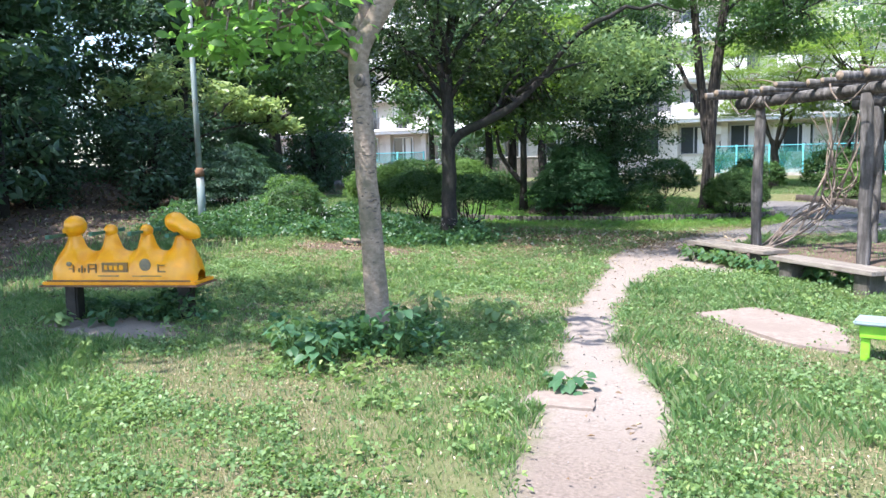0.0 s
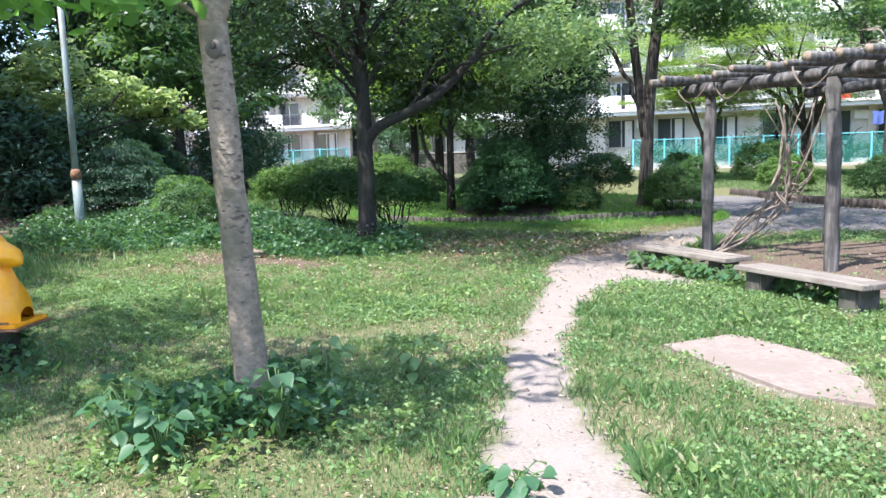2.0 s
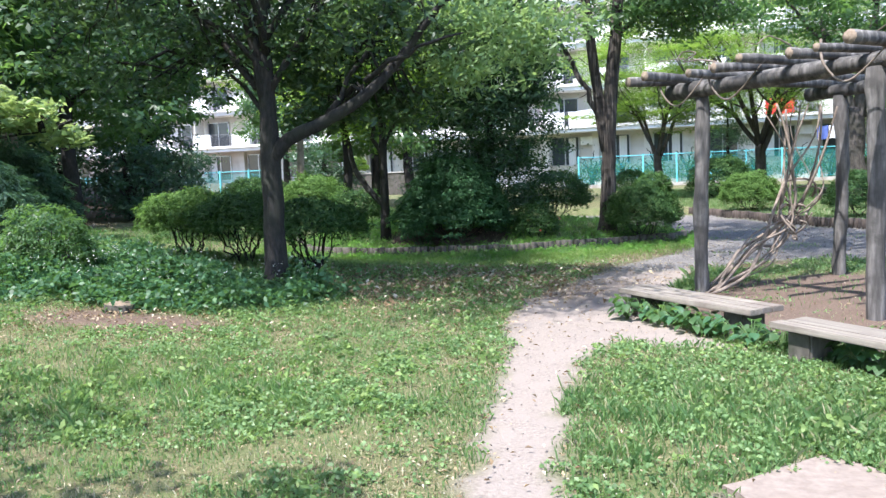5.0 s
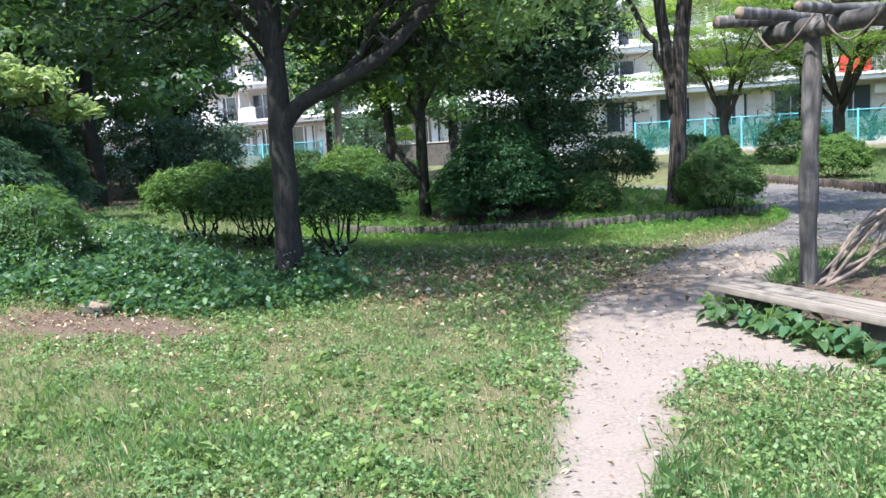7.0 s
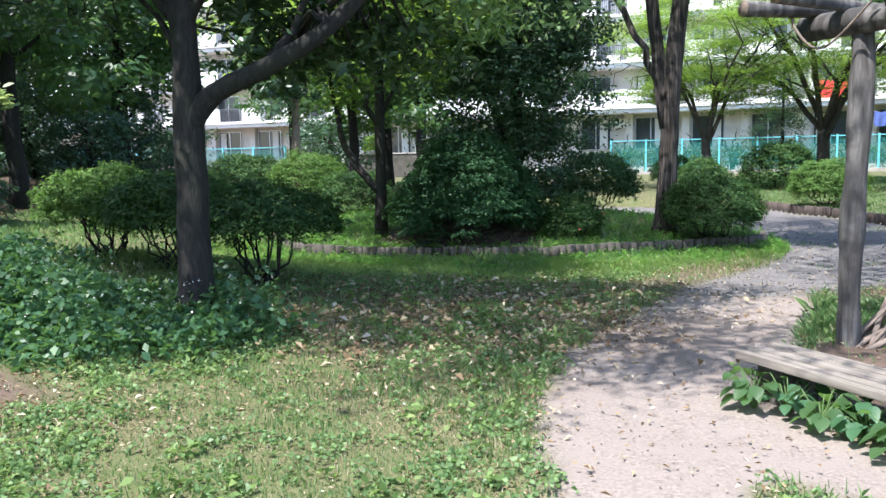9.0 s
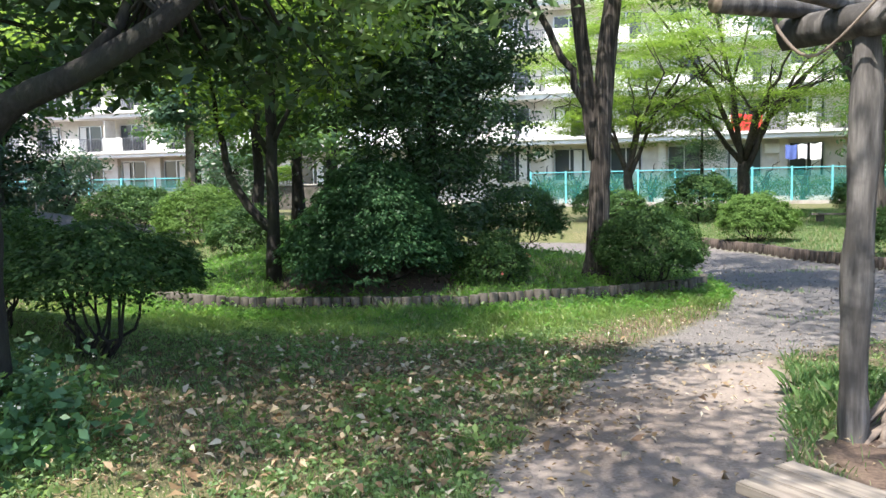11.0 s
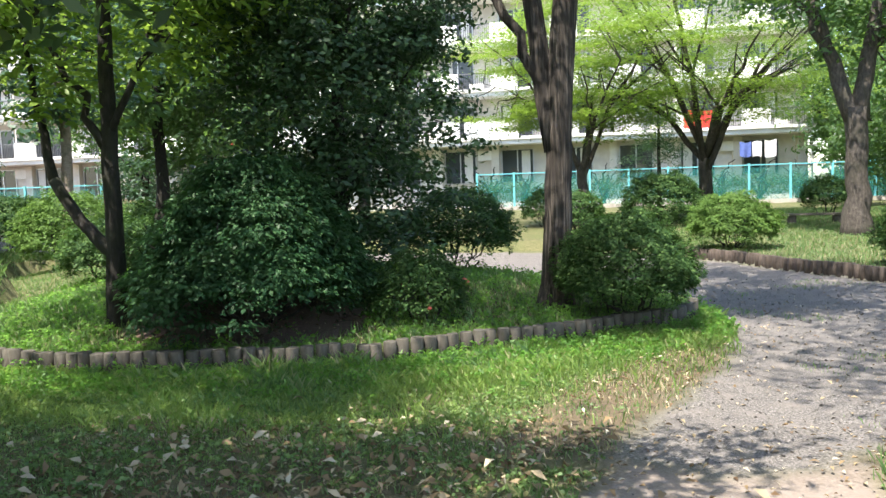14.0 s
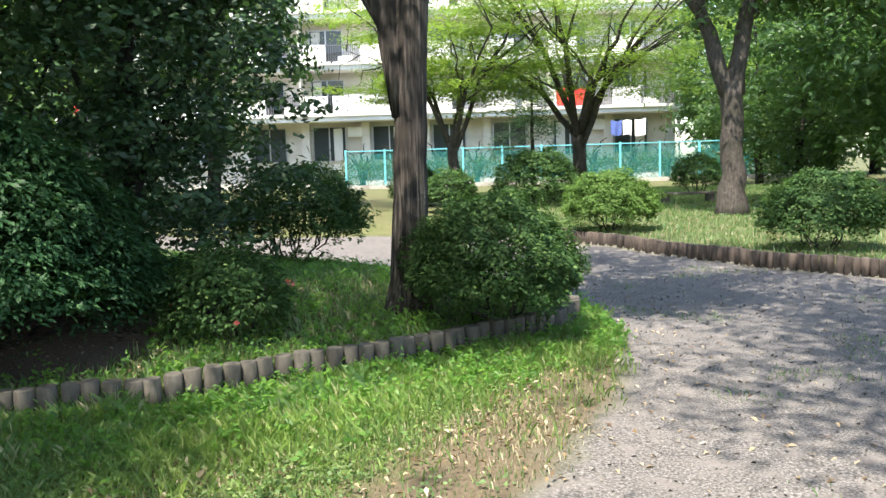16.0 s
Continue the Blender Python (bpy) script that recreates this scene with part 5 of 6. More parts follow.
# ---- camel-shaped rocking ride ----
ride = thing("rocking_ride", pose(-6.43, 5.68, z_at(-6.4, 5.66) + 0.05, 0, 0, 19.0) @ Matrix.Diagonal((1, 1, 0.95, 1)),
             "yellow camel-shaped rocking ride with worn paint and two heads", "playground ride")
PROFILE = [(-0.78, 0.03), (-0.77, 0.14), (-0.745, 0.24), (-0.7, 0.32), (-0.65, 0.4), (-0.615, 0.5), (-0.56, 0.6), (-0.5, 0.52), (-0.46, 0.4), (-0.42, 0.33), (-0.36, 0.3), (-0.28, 0.305),
           (-0.25, 0.36), (-0.228, 0.47), (-0.205, 0.55), (-0.165, 0.575), (-0.12, 0.56), (-0.095, 0.49), (-0.07, 0.39), (-0.03, 0.32), (0.02, 0.3), (0.1, 0.305), (0.13, 0.36), (0.152, 0.47), (0.175, 0.545),
           (0.215, 0.57), (0.26, 0.555), (0.285, 0.49), (0.31, 0.39), (0.35, 0.32), (0.4, 0.3), (0.47, 0.31), (0.51, 0.4), (0.55, 0.52), (0.6, 0.6), (0.65, 0.52), (0.69, 0.41), (0.735, 0.31), (0.765, 0.2), (0.78, 0.03)]
px = np.linspace(-0.78, 0.78, 120)
pz = np.interp(px, [p[0] for p in PROFILE], [p[1] for p in PROFILE])
pz = np.convolve(np.pad(pz, 2, mode="edge"), np.ones(5) / 5, "valid")
rows_v, K = [], 26
for x, zt in zip(px, pz):
    endk = min(1.0, math.sqrt(max(0.02, 1 - (abs(x) / 0.8) ** 8)))
    row = []
    for q in range(K + 1):
        a = math.pi * q / K
        zz = zt * max(0.0, math.sin(a)) ** 0.8
        wide = 0.2 * endk * math.sqrt(max(0, 1 - min(1, zz / 0.33) ** 2.2))
        neck = 0.085 * math.sqrt(max(0, 1 - (zz / max(zt, 1e-3)) ** 6)) if zt > 0.2 else 0
        wv = (wide ** 4 + neck ** 4) ** 0.25 * min(1, 2.5 * (1 - zz / zt + 0.0)) ** 0.5
        row.append((x * 0.99, -wv if a < math.pi / 2 else wv, 0.37 + zz))
    rows_v += row
bf = []
for i in range(len(px) - 1):
    for q in range(K):
        o = i * (K + 1) + q
        bf.append((o, o + K + 1, o + K + 2, o + 1))
put("body", mesh_of("body", rows_v, bf, True), YELLOW, ride)


def loft_head(a, b, ra, rb, waist):
    v, f = tube(np.array([np.array(a) + (np.array(b) - np.array(a)) * s for s in np.linspace(-0.0, 1, 21)]),
                [max(0.012, r) for r in [0.02, ra * 0.62, ra * 0.85, ra * 0.97, ra, ra * 0.97, (ra + waist) / 2, waist, waist, (rb + waist) / 2, rb, rb * 0.97, rb * 0.8, rb * 0.55, 0.015]], 20)
    return mesh_of("head", v, f, True)


put("head", loft_head((-0.46, -0.06, 0.98), (-0.74, 0.14, 0.84), 0.112, 0.068, 0.075), YELLOW, ride)
put("head", loft_head((0.44, 0, 1.03), (0.8, -0.06, 0.82), 0.105, 0.088, 0.085), YELLOW, ride)
for x, z, r in ((-0.162, 0.885, (0.066, 0.066, 0.07)), (0.217, 0.882, (0.066, 0.066, 0.07)), (-0.555, 0.9, (0.095, 0.085, 0.09)), (0.59, 0.9, (0.095, 0.085, 0.09))):
    part("knob", blob([((x, 0, z), r)]), YELLOW, ride)
for x, z in ((-0.66, 0.83), (-0.2, 0.86), (0.2, 0.86), (0.58, 0.84)):
    part("handle", joined([(0.03, 0.56, 0.03, (x, 0, z)), (0.04, 0.06, 0.04, (x, -0.27, z - 0.005)), (0.04, 0.06, 0.04, (x, 0.27, z - 0.005))]), GREEN_STEEL, ride, "dark green steel handle")
part("base_plate", box(1.62, 0.44, 0.035, 0.012, (0, 0, 0.335)), YELLOW, ride)
part("rim", box(1.66, 0.48, 0.018, 0.006, (0, 0, 0.318)), RUST, ride, "rusty rim under the plate")
for x in (-0.6, 0.6):
    part("leg", box(0.13, 0.15, 0.47, 0.015, (x, 0, -0.15)), DARK_STEEL, ride, "dark steel leg")
part("emblem", joined([(0.27, 0.012, 0.1, (-0.03, -0.197, 0.47))]), WORN_BROWN, ride, "worn brown lettering panel")
for i, (x, w, z, hh) in enumerate(((-0.12, 0.03, 0.495, 0.05), (-0.07, 0.035, 0.495, 0.045), (-0.02, 0.03, 0.49, 0.05), (0.04, 0.04, 0.495, 0.05))):
    part("letter", joined([(w, 0.008, hh, (x, -0.205, z))]), YELLOW, ride, "unreadable worn letter")
for x, w, z, hh in ((-0.52, 0.06, 0.53, 0.05), (0.28, 0.12, 0.48, 0.13)):
    bm = bmesh.new()
    bmesh.ops.create_uvsphere(bm, u_segments=12, v_segments=8, radius=0.5, matrix=Matrix.Translation((x, -0.187, z + hh / 2)) @ Matrix.Diagonal((w, 0.024, hh, 1)))
    part("worn_patch", bm, WORN_GREY, ride, "bare patch worn through the paint")

for x, w, z, hh in ((-0.47, 0.012, 0.47, 0.075), (-0.49, 0.05, 0.5, 0.012), (-0.38, 0.012, 0.46, 0.08), (-0.41, 0.012, 0.47, 0.04), (-0.35, 0.012, 0.47, 0.04), (-0.27, 0.085, 0.545, 0.012), (-0.31, 0.012, 0.465, 0.08),
                    (-0.23, 0.012, 0.465, 0.08), (-0.27, 0.05, 0.5, 0.012), (0.42, 0.012, 0.47, 0.08), (0.46, 0.06, 0.535, 0.012), (0.46, 0.06, 0.47, 0.012), (0.3, 0.3, 0.425, 0.01), (-0.1, 0.22, 0.425, 0.012)):
    part("worn_stroke", joined([(w, 0.012, hh, (x, -0.196, z))]), WORN_BROWN, ride, "faded brown stroke of unreadable lettering")
part("dirt_line", joined([(1.5, 0.01, 0.016, (0, -0.213, 0.372))]), RUST, ride, "rusty dirt along the foot of the body")

# ---- lamp pole ----
pole = thing("lamp_pole", pose(*on(-11.4, 11.97), 0, -1.0, 0), "thin tall grey-green steel pole with a rusty joint", "pole")
v, f = tube([(0, 0, -0.1), (0, 0, 0.5), (0, 0, 1.0)], [0.085, 0.08, 0.078], 14)
put("lower_tube", mesh_of("lower_tube", v, f, True), POLE_PAINT, pole)
v, f = tube([(0, 0, 0.97), (0, 0, 1.08), (0, 0, 1.14)], [0.09, 0.088, 0.065], 14)
put("joint", mesh_of("joint", v, f, True), RUST, pole, "rusty joint")
v, f = tube([(0, 0, 1.1), (0, 0, 2.5), (0, 0, 4.6)], [0.058, 0.055, 0.048], 14)
put("upper_tube", mesh_of("upper_tube", v, f, True), POLE_PAINT, pole)

# ---- lime green steel bench ----
gbn = thing("steel_bench", pose(0.33, 6.62, z_at(0.33, 6.62), 0, 0, -8), "bright lime green steel bench with a grey worn seat", "bench")
part("seat", box(0.8, 0.3, 0.03, 0.01, (0.15, 0, 0.27)), POLE_PAINT, gbn, "grey worn seat")
part("apron", box(0.72, 0.22, 0.1, 0.008, (0.15, 0, 0.168)), LIME_PAINT, gbn)
for x in (-0.17, 0.05, 0.45):
    part("leg", box(0.06, 0.06, 0.24, 0.006, (x, -0.06, -0.07)), LIME_PAINT, gbn)

# ---- stump and a loose stone ----
v, f = tube([(0, 0, -0.1), (0, 0, 0.03), (0.01, 0, 0.12)], [0.2, 0.17, 0.16], 16, 0.04, 4)
me = mesh_of("tree_stump", v, f, True)
me.materials.append(BARK_GREY)
me.materials.append(LOG_END)
me.polygons.foreach_set("material_index", [1 if len(p.vertices) == 3 else 0 for p in me.polygons])
tagged(put("tree_stump", me, None, m=pose(*on(-7.48, 11.36))), "low pale sawn tree stump in the weeds", "stump")

# ---- grass, weeds, fallen leaves ----


def field(n, x0, x1, y0, y1, seed, keep):
    """Random places on the ground, thinned by keep(x, y) from 0 to 1."""
    g = np.random.default_rng(seed)
    x, y = g.uniform(x0, x1, n), g.uniform(y0, y1, n)
    ok = g.uniform(0, 1, n) < keep(x, y)
    x, y = x[ok], y[ok]
    return np.stack([x, y, height(x, y)], 1)


def green(x, y):
    s, gr, br = masks(x, y)
    return np.clip(1 - 1.15 * s - gr - 0.95 * br, 0, 1)


def patchy(x, y):
    return green(x, y) * (0.42 + 0.58 * step(-0.45, 0.35, ripple(x, y, 1.3, 2) + 0.4 * ripple(x, y, 4.7, 9)))


def blades(name, p, tall, wide, seed, label, material=GRASS):
    g = np.random.default_rng(seed)
    n = len(p)
    a = g.uniform(0, 2 * np.pi, n)
    H = (tall * g.uniform(0.5, 1.3, n))[:, None]
    lean = np.stack([np.cos(a + 1.2), np.sin(a + 1.2), np.zeros(n)], 1) * H * g.uniform(0.1, 0.8, n)[:, None]
    side = np.stack([np.cos(a), np.sin(a), np.zeros(n)], 1) * wide * 0.5
    up = np.array([0, 0, 1.0]) * H
    v = np.empty((n, 4, 3))
    v[:, 0] = p - side - (0, 0, 0.01)
    v[:, 1] = p + side - (0, 0, 0.01)
    v[:, 2] = p + side * 0.8 + lean * 0.5 + up * 0.6
    v[:, 3] = p + lean + up * (1 - 0.25 * np.linalg.norm(lean, axis=1)[:, None] / H)
    ob = put(name, mesh_of(name, v.reshape(-1, 3), np.arange(n * 4).reshape(n, 4)), material)
    return tagged(ob, label, "grass", kind="stuff")


def lush(x, y):
    """Where the sward stands tall: along the path, round the trunk, under the edging."""
    d = np.abs(inside(PATH, x, y))
    e = -inside(ISLAND, x, y)
    k = 0.55 + 0.6 * np.exp(-(d / 0.35) ** 2) * step(-0.4, 0.5, ripple(x, y, 1.1, 3) + 0.2) + 1.3 * np.exp(-((e - 0.25) / 0.5) ** 2) * (e > 0)
    k += 0.9 * np.exp(-((x + 1.0) ** 2 + (y - 8.9) ** 2) / 1.2) + 0.8 * step(0.1, 0.9, ripple(x, y, 0.8, 6))
    return k


def dry(x, y):
    """Worn patches where the sward is thin and bleached."""
    return step(0.25, 0.75, ripple(x, y, 1.1, 15) + 0.45 * ripple(x, y, 3.7, 6)) * step(14, 9, y)


p = field(640000, -9, 2.6, 1.2, 19.5, 21, lambda x, y: patchy(x, y) * (1 - 0.75 * dry(x, y)) * (0.55 + 0.45 * step(13, 4, y)) * step(-9, -8, x) * step(2.6, 1.7, x) * step(1.2, 2.2, y))
p = p[:290000]
blades("grass", p, 0.07 * lush(p[:, 0], p[:, 1]) * (0.75 + 0.5 * step(-0.3, 0.6, ripple(p[:, 0], p[:, 1], 5.0, 4))), 0.008, 1, "uneven lawn grass with dry and lush patches")
p = field(120000, -9, 2.6, 1.2, 14, 28, lambda x, y: green(x, y) * (0.1 + 0.9 * dry(x, y)))
blades("straw", p[:42000], 0.028 * np.ones(len(p[:42000])), 0.006, 8, "bleached dry grass in the worn patches of the lawn", STRAW)
p = field(90000, -24, 22, -9, 18, 26, lambda x, y: patchy(x, y) * (1 - step(-9.3, -8.3, x) * step(2.9, 1.9, x) * step(0.9, 1.9, y)))
blades("grass", p, 0.11 * (0.7 + 0.5 * step(-0.5, 0.7, ripple(p[:, 0], p[:, 1], 1.6, 1))), 0.03, 6, "rougher grass of the wider park")
# tall grass at the edging; the sun patch is partly in its brighter colour
p = field(210000, -9.5, -1.3, 16.4, 21.5, 25, lambda x, y: green(x, y) * np.exp(-((inside(ISLAND, x, y) + 0.1) / 1.1) ** 2) * (inside(ISLAND, x, y) < -0.06))
blades("grass", p, 0.1 * (0.7 + 0.5 * step(-0.5, 0.7, ripple(p[:, 0], p[:, 1], 2.6, 1))), 0.01, 5, "lush grass along the log edging, tinted brighter for the sun patch", GRASS_LUSH_SUNLIT)
p = field(90000, -15, -8.6, 6, 30, 22, patchy)
blades("grass", p, 0.12 * lush(p[:, 0], p[:, 1]), 0.012, 2, "long shaded grass at the edge of the woods")
p = field(60000, -10.5, -1.6, 17.5, 26, 23, lambda x, y: step(0.02, 0.15, inside(ISLAND, x, y)) * np.clip(1 - masks(x, y)[2], 0, 1))
blades("grass", p, 0.1 * np.ones(len(p)), 0.014, 3, "soft grass on the raised island")
p = field(85000, -3, 9, 20.5, 44, 24, lambda x, y: step(0.05, 0.3, inside(LAWN, x, y)))
blades("grass", p, 0.075 * np.ones(len(p)), 0.017, 4, "mown grass of the raised lawn")

p = field(60000, -1.5, 7, 15.5, 25, 27, lambda x, y: masks(x, y)[1] * step(0.55, 0.8, ripple(x, y, 1.7, 21)) * 0.5)
blades("grass", p, 0.045 * np.ones(len(p)), 0.006, 7, "sparse grass tufts growing through the gravel")


def ground_leaves(name, p, size, material, seed, label, category, lift, aspect=0.8, flat=0.75, **more):
    g = np.random.default_rng(seed)
    q = p.copy()
    q[:, 2] += lift * g.uniform(0.2, 1, len(q))
    tagged(put(name, leaves_mesh(name, q, size, aspect, flat, 0.1, seed, **more), material), label, category, kind="stuff")


def tufts(centres, per, spread, tall, seed):
    """Leaf places in small domes, one for each low plant."""
    g = np.random.default_rng(seed)
    c = np.repeat(centres, per, axis=0)
    k = np.repeat(g.uniform(0.5, 1.4, len(centres)), per)
    r, a = np.sqrt(g.uniform(0, 1, len(c))), g.uniform(0, 6.28, len(c))
    c[:, 0] += r * np.cos(a) * spread * k
    c[:, 1] += r * np.sin(a) * spread * k
    c[:, 2] += 0.015 + tall * k * (1 - r * r) * g.uniform(0.5, 1, len(c))
    return c


p = field(40000, -6.5, -1.7, 16.0, 19.6, 29, lambda x, y: np.clip(1 - masks(x, y)[1], 0, 1) * np.exp(-((inside(ISLAND, x, y) + 1.2) / 0.8) ** 2) * (inside(ISLAND, x, y) < -0.1) * step(-0.3, 0.5, ripple(x, y, 2.3, 17)))
blades("straw", p[:15000], 0.04 * np.ones(len(p[:15000])), 0.007, 9, "pale dry grass before the log edging", STRAW)
p = field(9000, -8.5, -1.7, 15.6, 19.8, 39, lambda x, y: np.clip(1 - masks(x, y)[1], 0, 1) * (0.25 + 0.75 * np.exp(-((inside(ISLAND, x, y) + 0.9) / 0.8) ** 2)) * (inside(ISLAND, x, y) < -0.1) * step(-0.45, -0.9, inside(PLAZA, x, y)))
tagged(put("low_weeds", leaves_mesh("low_weeds", tufts(p[:2600], 13, 0.09, 0.05, 17), 0.032, 0.42, 0.5, 0.2, 44, fold=0.2), LEAF_GROUND), "low yellow-green weeds before the log edging", "weeds", kind="stuff")

near_path = lambda x, y: step(-2.3, -1.9, x) * step(8.2, 8.8, y)
mats = lambda x, y: step(-0.15, 0.45, ripple(x, y, 1.5, 11) + 0.5 * ripple(x, y, 4.1, 4))
p = field(40000, -8.8, 2.5, 1.6, 17.5, 31, lambda x, y: green(x, y) * (1 - 0.8 * dry(x, y)) * (0.35 + 0.65 * step(15, 12, y)) * np.clip(0.12 + 0.75 * mats(x, y) + 0.25 * near_path(x, y), 0, 1))
p = p[:13000]
tagged(put("clover", leaves_mesh("clover", tufts(p[:8500], 15, 0.09, 0.06, 5), 0.03, 0.75, 0.55, 0.15, 32, fold=0.25), CLOVER), "low broad-leaved weeds in small clumps through the lawn", "weeds", kind="stuff")
tagged(put("creeping_weeds", leaves_mesh("creeping_weeds", tufts(p[8500:], 14, 0.1, 0.075, 15), 0.042, 0.5, 0.5, 0.2, 42, fold=0.25), LEAF_GROUND), "creeping leafy weeds in bright green mats", "weeds", kind="stuff")
p = field(2000, -8.8, 2.5, 2.2, 15, 36, lambda x, y: green(x, y) * step(0.0, 0.6, ripple(x, y, 0.8, 19) + 0.5 * ripple(x, y, 2.6, 7)) * (1 - dry(x, y)))
tagged(put("dock_weeds", leaves_mesh("dock_weeds", tufts(p, 13, 0.1, 0.13, 16), 0.062, 0.5, 0.45, 0.3, 43, fold=0.25), LEAF_GROUND), "broad-leaved weeds standing above the lawn", "weeds", kind="stuff")
p = field(8000, -10, -1.3, 16.4, 23, 37, lambda x, y: np.maximum(green(x, y) * np.exp(-((inside(ISLAND, x, y) + 0.3) / 0.6) ** 2), 0.35 * (inside(ISLAND, x, y) > 0.1) * (1 - masks(x, y)[2])))
# the brighter young-leaf tone helps the sunlit strip read as lit
tagged(put("edge_weeds", leaves_mesh("edge_weeds", tufts(p, 14, 0.09, 0.14, 6), 0.05, 0.42, 0.45, 0.3, 38, fold=0.25), LEAF_YOUNG), "bright narrow-leaved weeds along the log edging", "weeds", kind="stuff")


def weedy(x, y):
    w = step(1, 0.5, np.hypot((x + 7.6) / 2.6, (y - 12.6) / 1.5)) + step(1, 0.4, np.hypot((x + 3.5) / 0.9, (y - 5.3) / 0.65)) + 0.8 * step(1, 0.5, np.hypot((x + 6.4) / 1.1, (y - 5.8) / 0.4))
    w = w + 0.8 * step(1, 0.5, np.hypot((x + 10.5) / 2.5, (y - 12.5) / 2.5))
    return np.clip(w, 0, 1) * (1 - masks(x, y)[1]) * (1 - masks(x, y)[0])


p = field(95000, -13, -2.3, 4, 15.5, 33, weedy)
g = np.random.default_rng(34)
hh = 0.12 + 0.3 * step(-0.6, 0.8, ripple(p[:, 0], p[:, 1], 2.0, 3))
stalk = np.repeat(p, 3, axis=0)
stalk[:, 2] += np.repeat(hh, 3) * g.uniform(0.15, 1, len(stalk))
stalk[:, :2] += g.normal(size=(len(stalk), 2)) * 0.05
tagged(put("weeds", leaves_mesh("weeds", stalk, 0.075, 0.6, 0.55, 0.25, 35, fold=0.25), LEAF_WEED), "thick patch of broad-leaved weeds in shade", "weeds", kind="stuff")
q = p[::40].copy()
q[:, 2] += 0.36
q = q[(q[:, 1] > 10)]
tagged(put("weed_flowers", leaves_mesh("weed_flowers", clumps(q, 3, 0.012, 1, 3), 0.018, 0.9, 0.6, 0, 3), WHITE_PETAL), "tiny white weed flowers", "flowers", kind="stuff")


def broad_weed(x, y, n, size, seed, label, tall=0.3):
    """A broad-leaved plant: each leaf on its own stalk."""
    g = np.random.default_rng(seed)
    th = thing("broad_leaved_plant", pose(*on(x, y, -0.01)), label, "plant", "broad-leaved plants")
    stalks = []
    for i in range(n):
        a, r, h = g.uniform(0, 6.28), g.uniform(0.02, 0.15), tall * g.uniform(0.3, 1)
        tip = np.array([r * math.cos(a), r * math.sin(a), h])
        stalks.append(tube(bend((0, 0, 0), tip, 0.03, 5), [0.005, 0.003], 5))
        L, W = size * g.uniform(0.7, 1.2), size * g.uniform(0.7, 1.05)
        out = np.array([math.cos(a), math.sin(a), -0.35 + g.normal() * 0.2])
        out /= np.linalg.norm(out)
        si = np.array([-math.sin(a), math.cos(a), g.normal() * 0.25])
        nor = np.cross(out, si)
        v, f = [], []
        for k, (s, w) in enumerate(((0, 0.1), (0.15, 0.75), (0.4, 1.0), (0.7, 0.7), (1.0, 0.03))):
            c = tip + out * L * s - np.array([0, 0, 0.25 * L * s * s])
            v += [c - si * W * w * 0.5 + nor * 0.12 * W * w, c, c + si * W * w * 0.5 + nor * 0.12 * W * w]
            if k:
                o = (k - 1) * 3
                f += [(o, o + 1, o + 4, o + 3), (o + 1, o + 2, o + 5, o + 4)]
        put("leaf", mesh_of("leaf", v, f, True), (LEAF_MID if seed < 60 else CLOVER) if seed % 2 else LEAF_WEED, th)
    for st in stalks:
        put("stalk", tubes_mesh("stalk", [st]), CLOVER, th)


g = np.random.default_rng(40)
for i in range(15):
    s = i / 14
    x, y = -2.05 + 2.2 * s, 12.35 - 2.45 * s
    broad_weed(x + 0.03 + g.normal() * 0.05, y + 0.03 + g.normal() * 0.05, 26, 0.088, 41 + i, "clump of broad heart-shaped leaves along the bench", 0.24)
for i, (x, y, t_) in enumerate(((-2.95, 5.1, 0.42), (-3.05, 5.75, 0.4), (-3.7, 4.75, 0.36), (-4.0, 5.1, 0.3), (-3.4, 4.7, 0.3), (-6.75, 5.1, 0.2), (-6.45, 5.4, 0.18), (-5.95, 5.8, 0.2), (-1.6, 4.95, 0.12), (-2.75, 6.4, 0.35))):
    broad_weed(x, y, 24, 0.085, 60 + i, "clump of broad-leaved weed in the grass", t_)


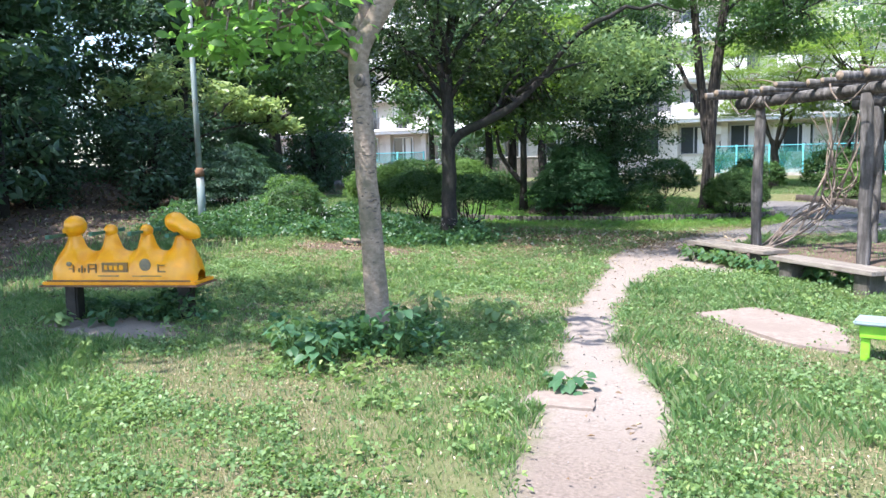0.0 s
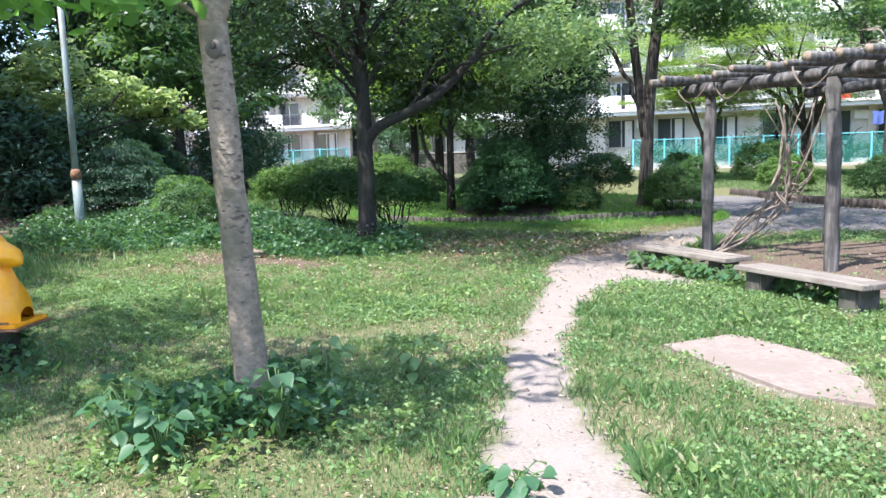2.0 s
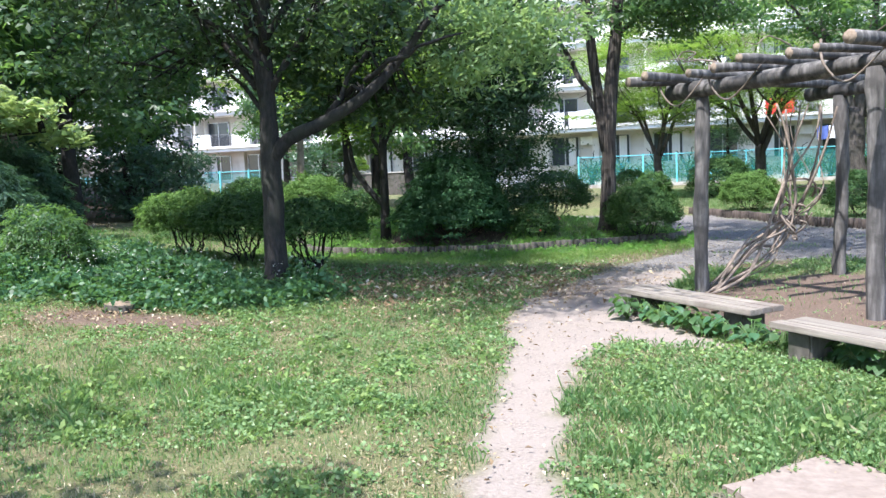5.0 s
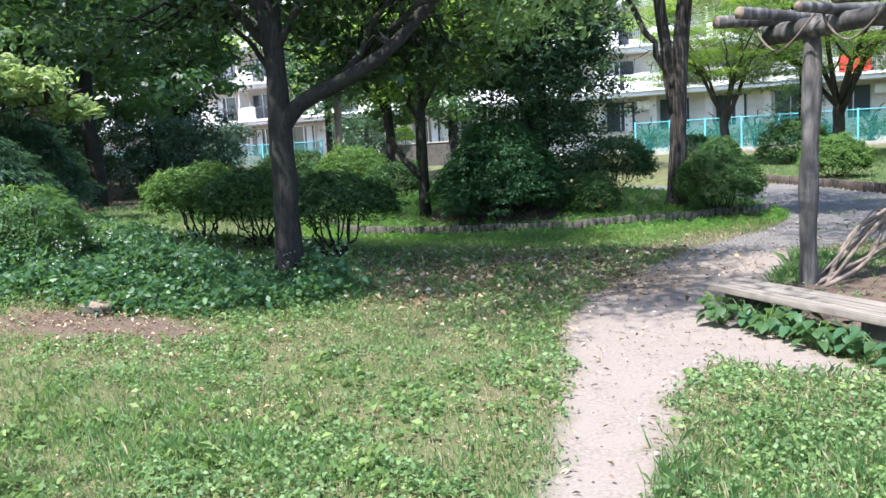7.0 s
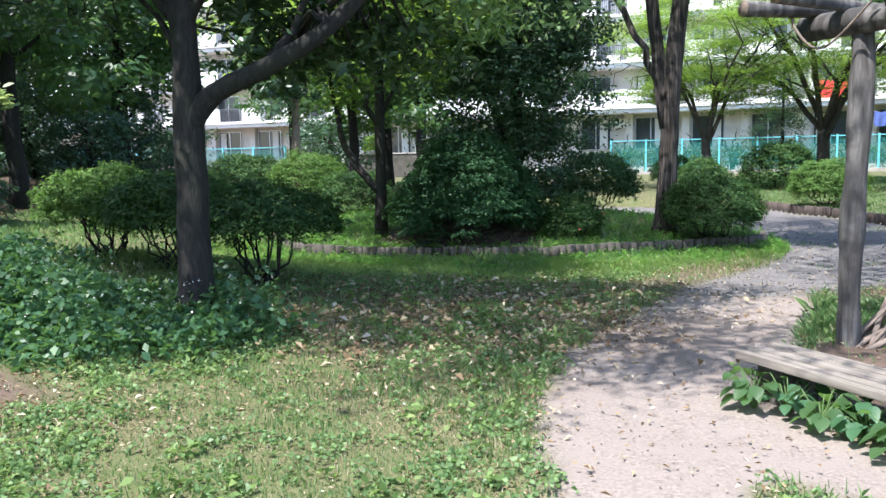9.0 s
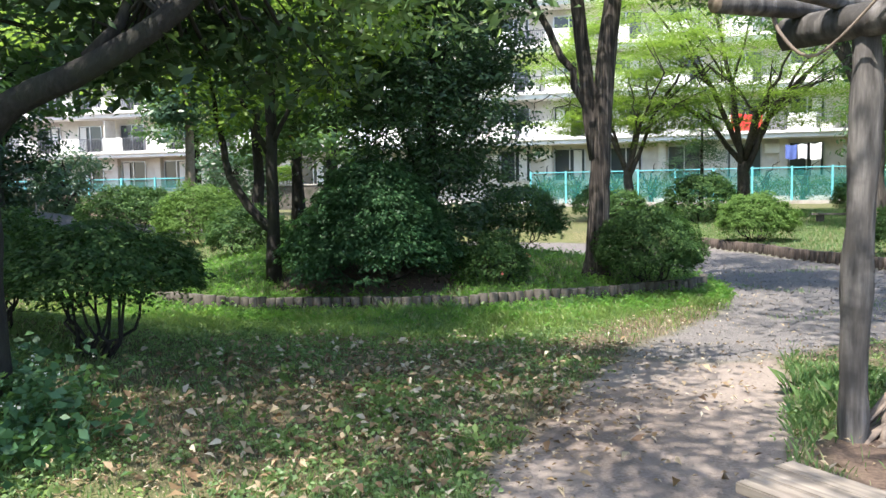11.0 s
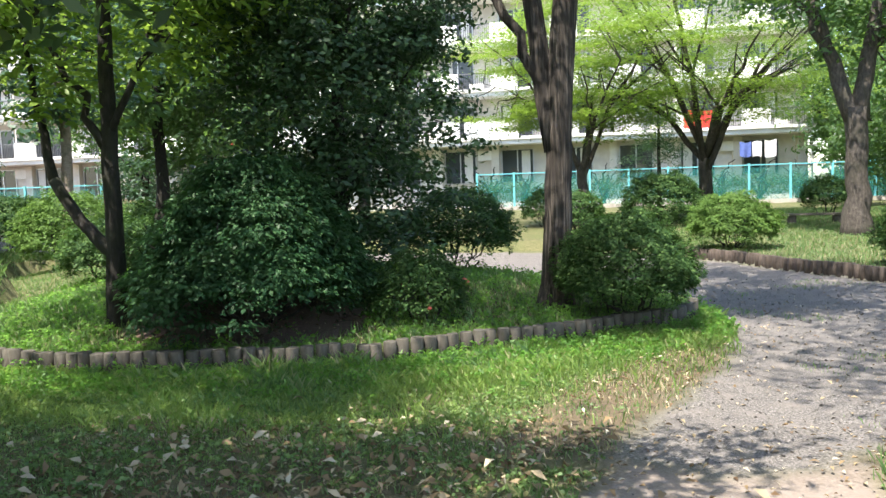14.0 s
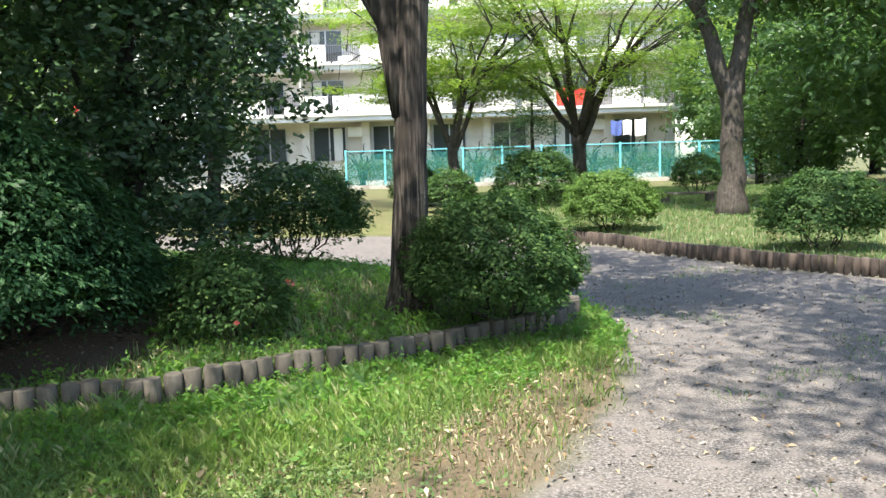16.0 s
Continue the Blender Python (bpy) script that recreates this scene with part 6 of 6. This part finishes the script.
def fallen(x, y):
    s, gr, br = masks(x, y)
    k = 0.9 * step(1, 0.3, np.hypot((x + 4.2) / 3.0, (y - 14.2) / 3.4)) * (1 - 0.9 * s) * (1 - 0.8 * gr) + 0.09 * s * step(8, 11, y) + 0.03 * s + 0.03 * gr + 0.22 * np.exp(-(inside(PATH, x, y) / 0.16) ** 2) * step(5, 8, y) + 0.35 * br * (y - x > 16.5) + 0.03 * br + 0.3 * np.exp(-((inside(PLAZA, x, y) + 0.35) / 0.4) ** 2) * (1 - 0.8 * gr)
    k = k + 1.0 * step(1, 0.4, np.hypot((x + 6.9) / 2.1, (y - 10.8) / 0.8)) + 0.6 * step(1, 0.4, np.hypot((x + 4.2) / 2.2, (y - 14.0) / 1.8))
    k = k + 0.4 * step(0.25, 0.7, ripple(x, y, 1.5, 12)) * step(8, 9.5, y) * step(-2.9, -3.4, x) * (y < 14)
    return np.clip(k, 0, 1) * (0.4 + 0.6 * step(-0.5, 0.5, ripple(x, y, 2.2, 8)))


p = field(86000, -9.5, 3, 3, 24, 51, fallen)
ground_leaves("fallen_leaves", p, 0.044, LITTER, 52, "dry pale fallen leaves strewn over grass and path", "leaves", 0.055, 0.42, 0.8, fold=0.3)
p = field(6200, -7.2, -1.2, 12.3, 18.2, 55, lambda x, y: step(1, 0.2, np.hypot((x + 4.0) / 3.0, (y - 14.6) / 3.2)) * (1 - masks(x, y)[1]) * (1 - 0.85 * masks(x, y)[0]))
ground_leaves("fallen_leaves", p, 0.09, LITTER, 56, "larger pale curled leaves fallen under the dark tree", "leaves", 0.06, 0.42, 0.7, fold=0.35)
p = field(90000, -8.5, 2.2, 2, 14, 57, lambda x, y: np.clip(green(x, y) - patchy(x, y) * 0.75, 0, 1) * 0.8)
ground_leaves("leaf_bits", p[:32000], 0.028, LITTER, 58, "small dry leaf bits and straw among thin grass", "leaves", 0.015, 0.35, 0.7, fold=0.3)
p = field(9000, -22, -11, 3, 22, 53, lambda x, y: masks(x, y)[2])
ground_leaves("fallen_leaves", p, 0.09, LITTER, 54, "brown fallen leaves on the woodland floor", "leaves", 0.03, 0.45, 0.8, fold=0.3)
p = field(34000, -3.5, 6, 3, 27, 55, lambda x, y: 0.75 * masks(x, y)[1] + 0.3 * masks(x, y)[0])
ground_leaves("gravel_stones", p, 0.015, GRAVEL_STONE, 56, "loose small gravel stones", "gravel", 0.006, 0.9, 0.7, fold=0.5)
p = field(2600, -3.0, 6, 14.5, 26, 61, lambda x, y: masks(x, y)[1])
ground_leaves("pebbles", p, 0.032, GRAVEL_STONE, 62, "scattered pebbles pressed into the grey gravel", "gravel", 0.008, 0.85, 0.75, fold=0.5)
p = field(2600, -3.4, 5, 14.5, 25, 63, lambda x, y: masks(x, y)[1] * (0.25 + 0.75 * step(1.2, 0.3, np.abs(inside(PLAZA, x, y)))))
ground_leaves("fallen_leaves", p, 0.05, LITTER, 64, "brown dry leaves scattered over the gravel", "leaves", 0.01, 0.4, 0.8, fold=0.3)
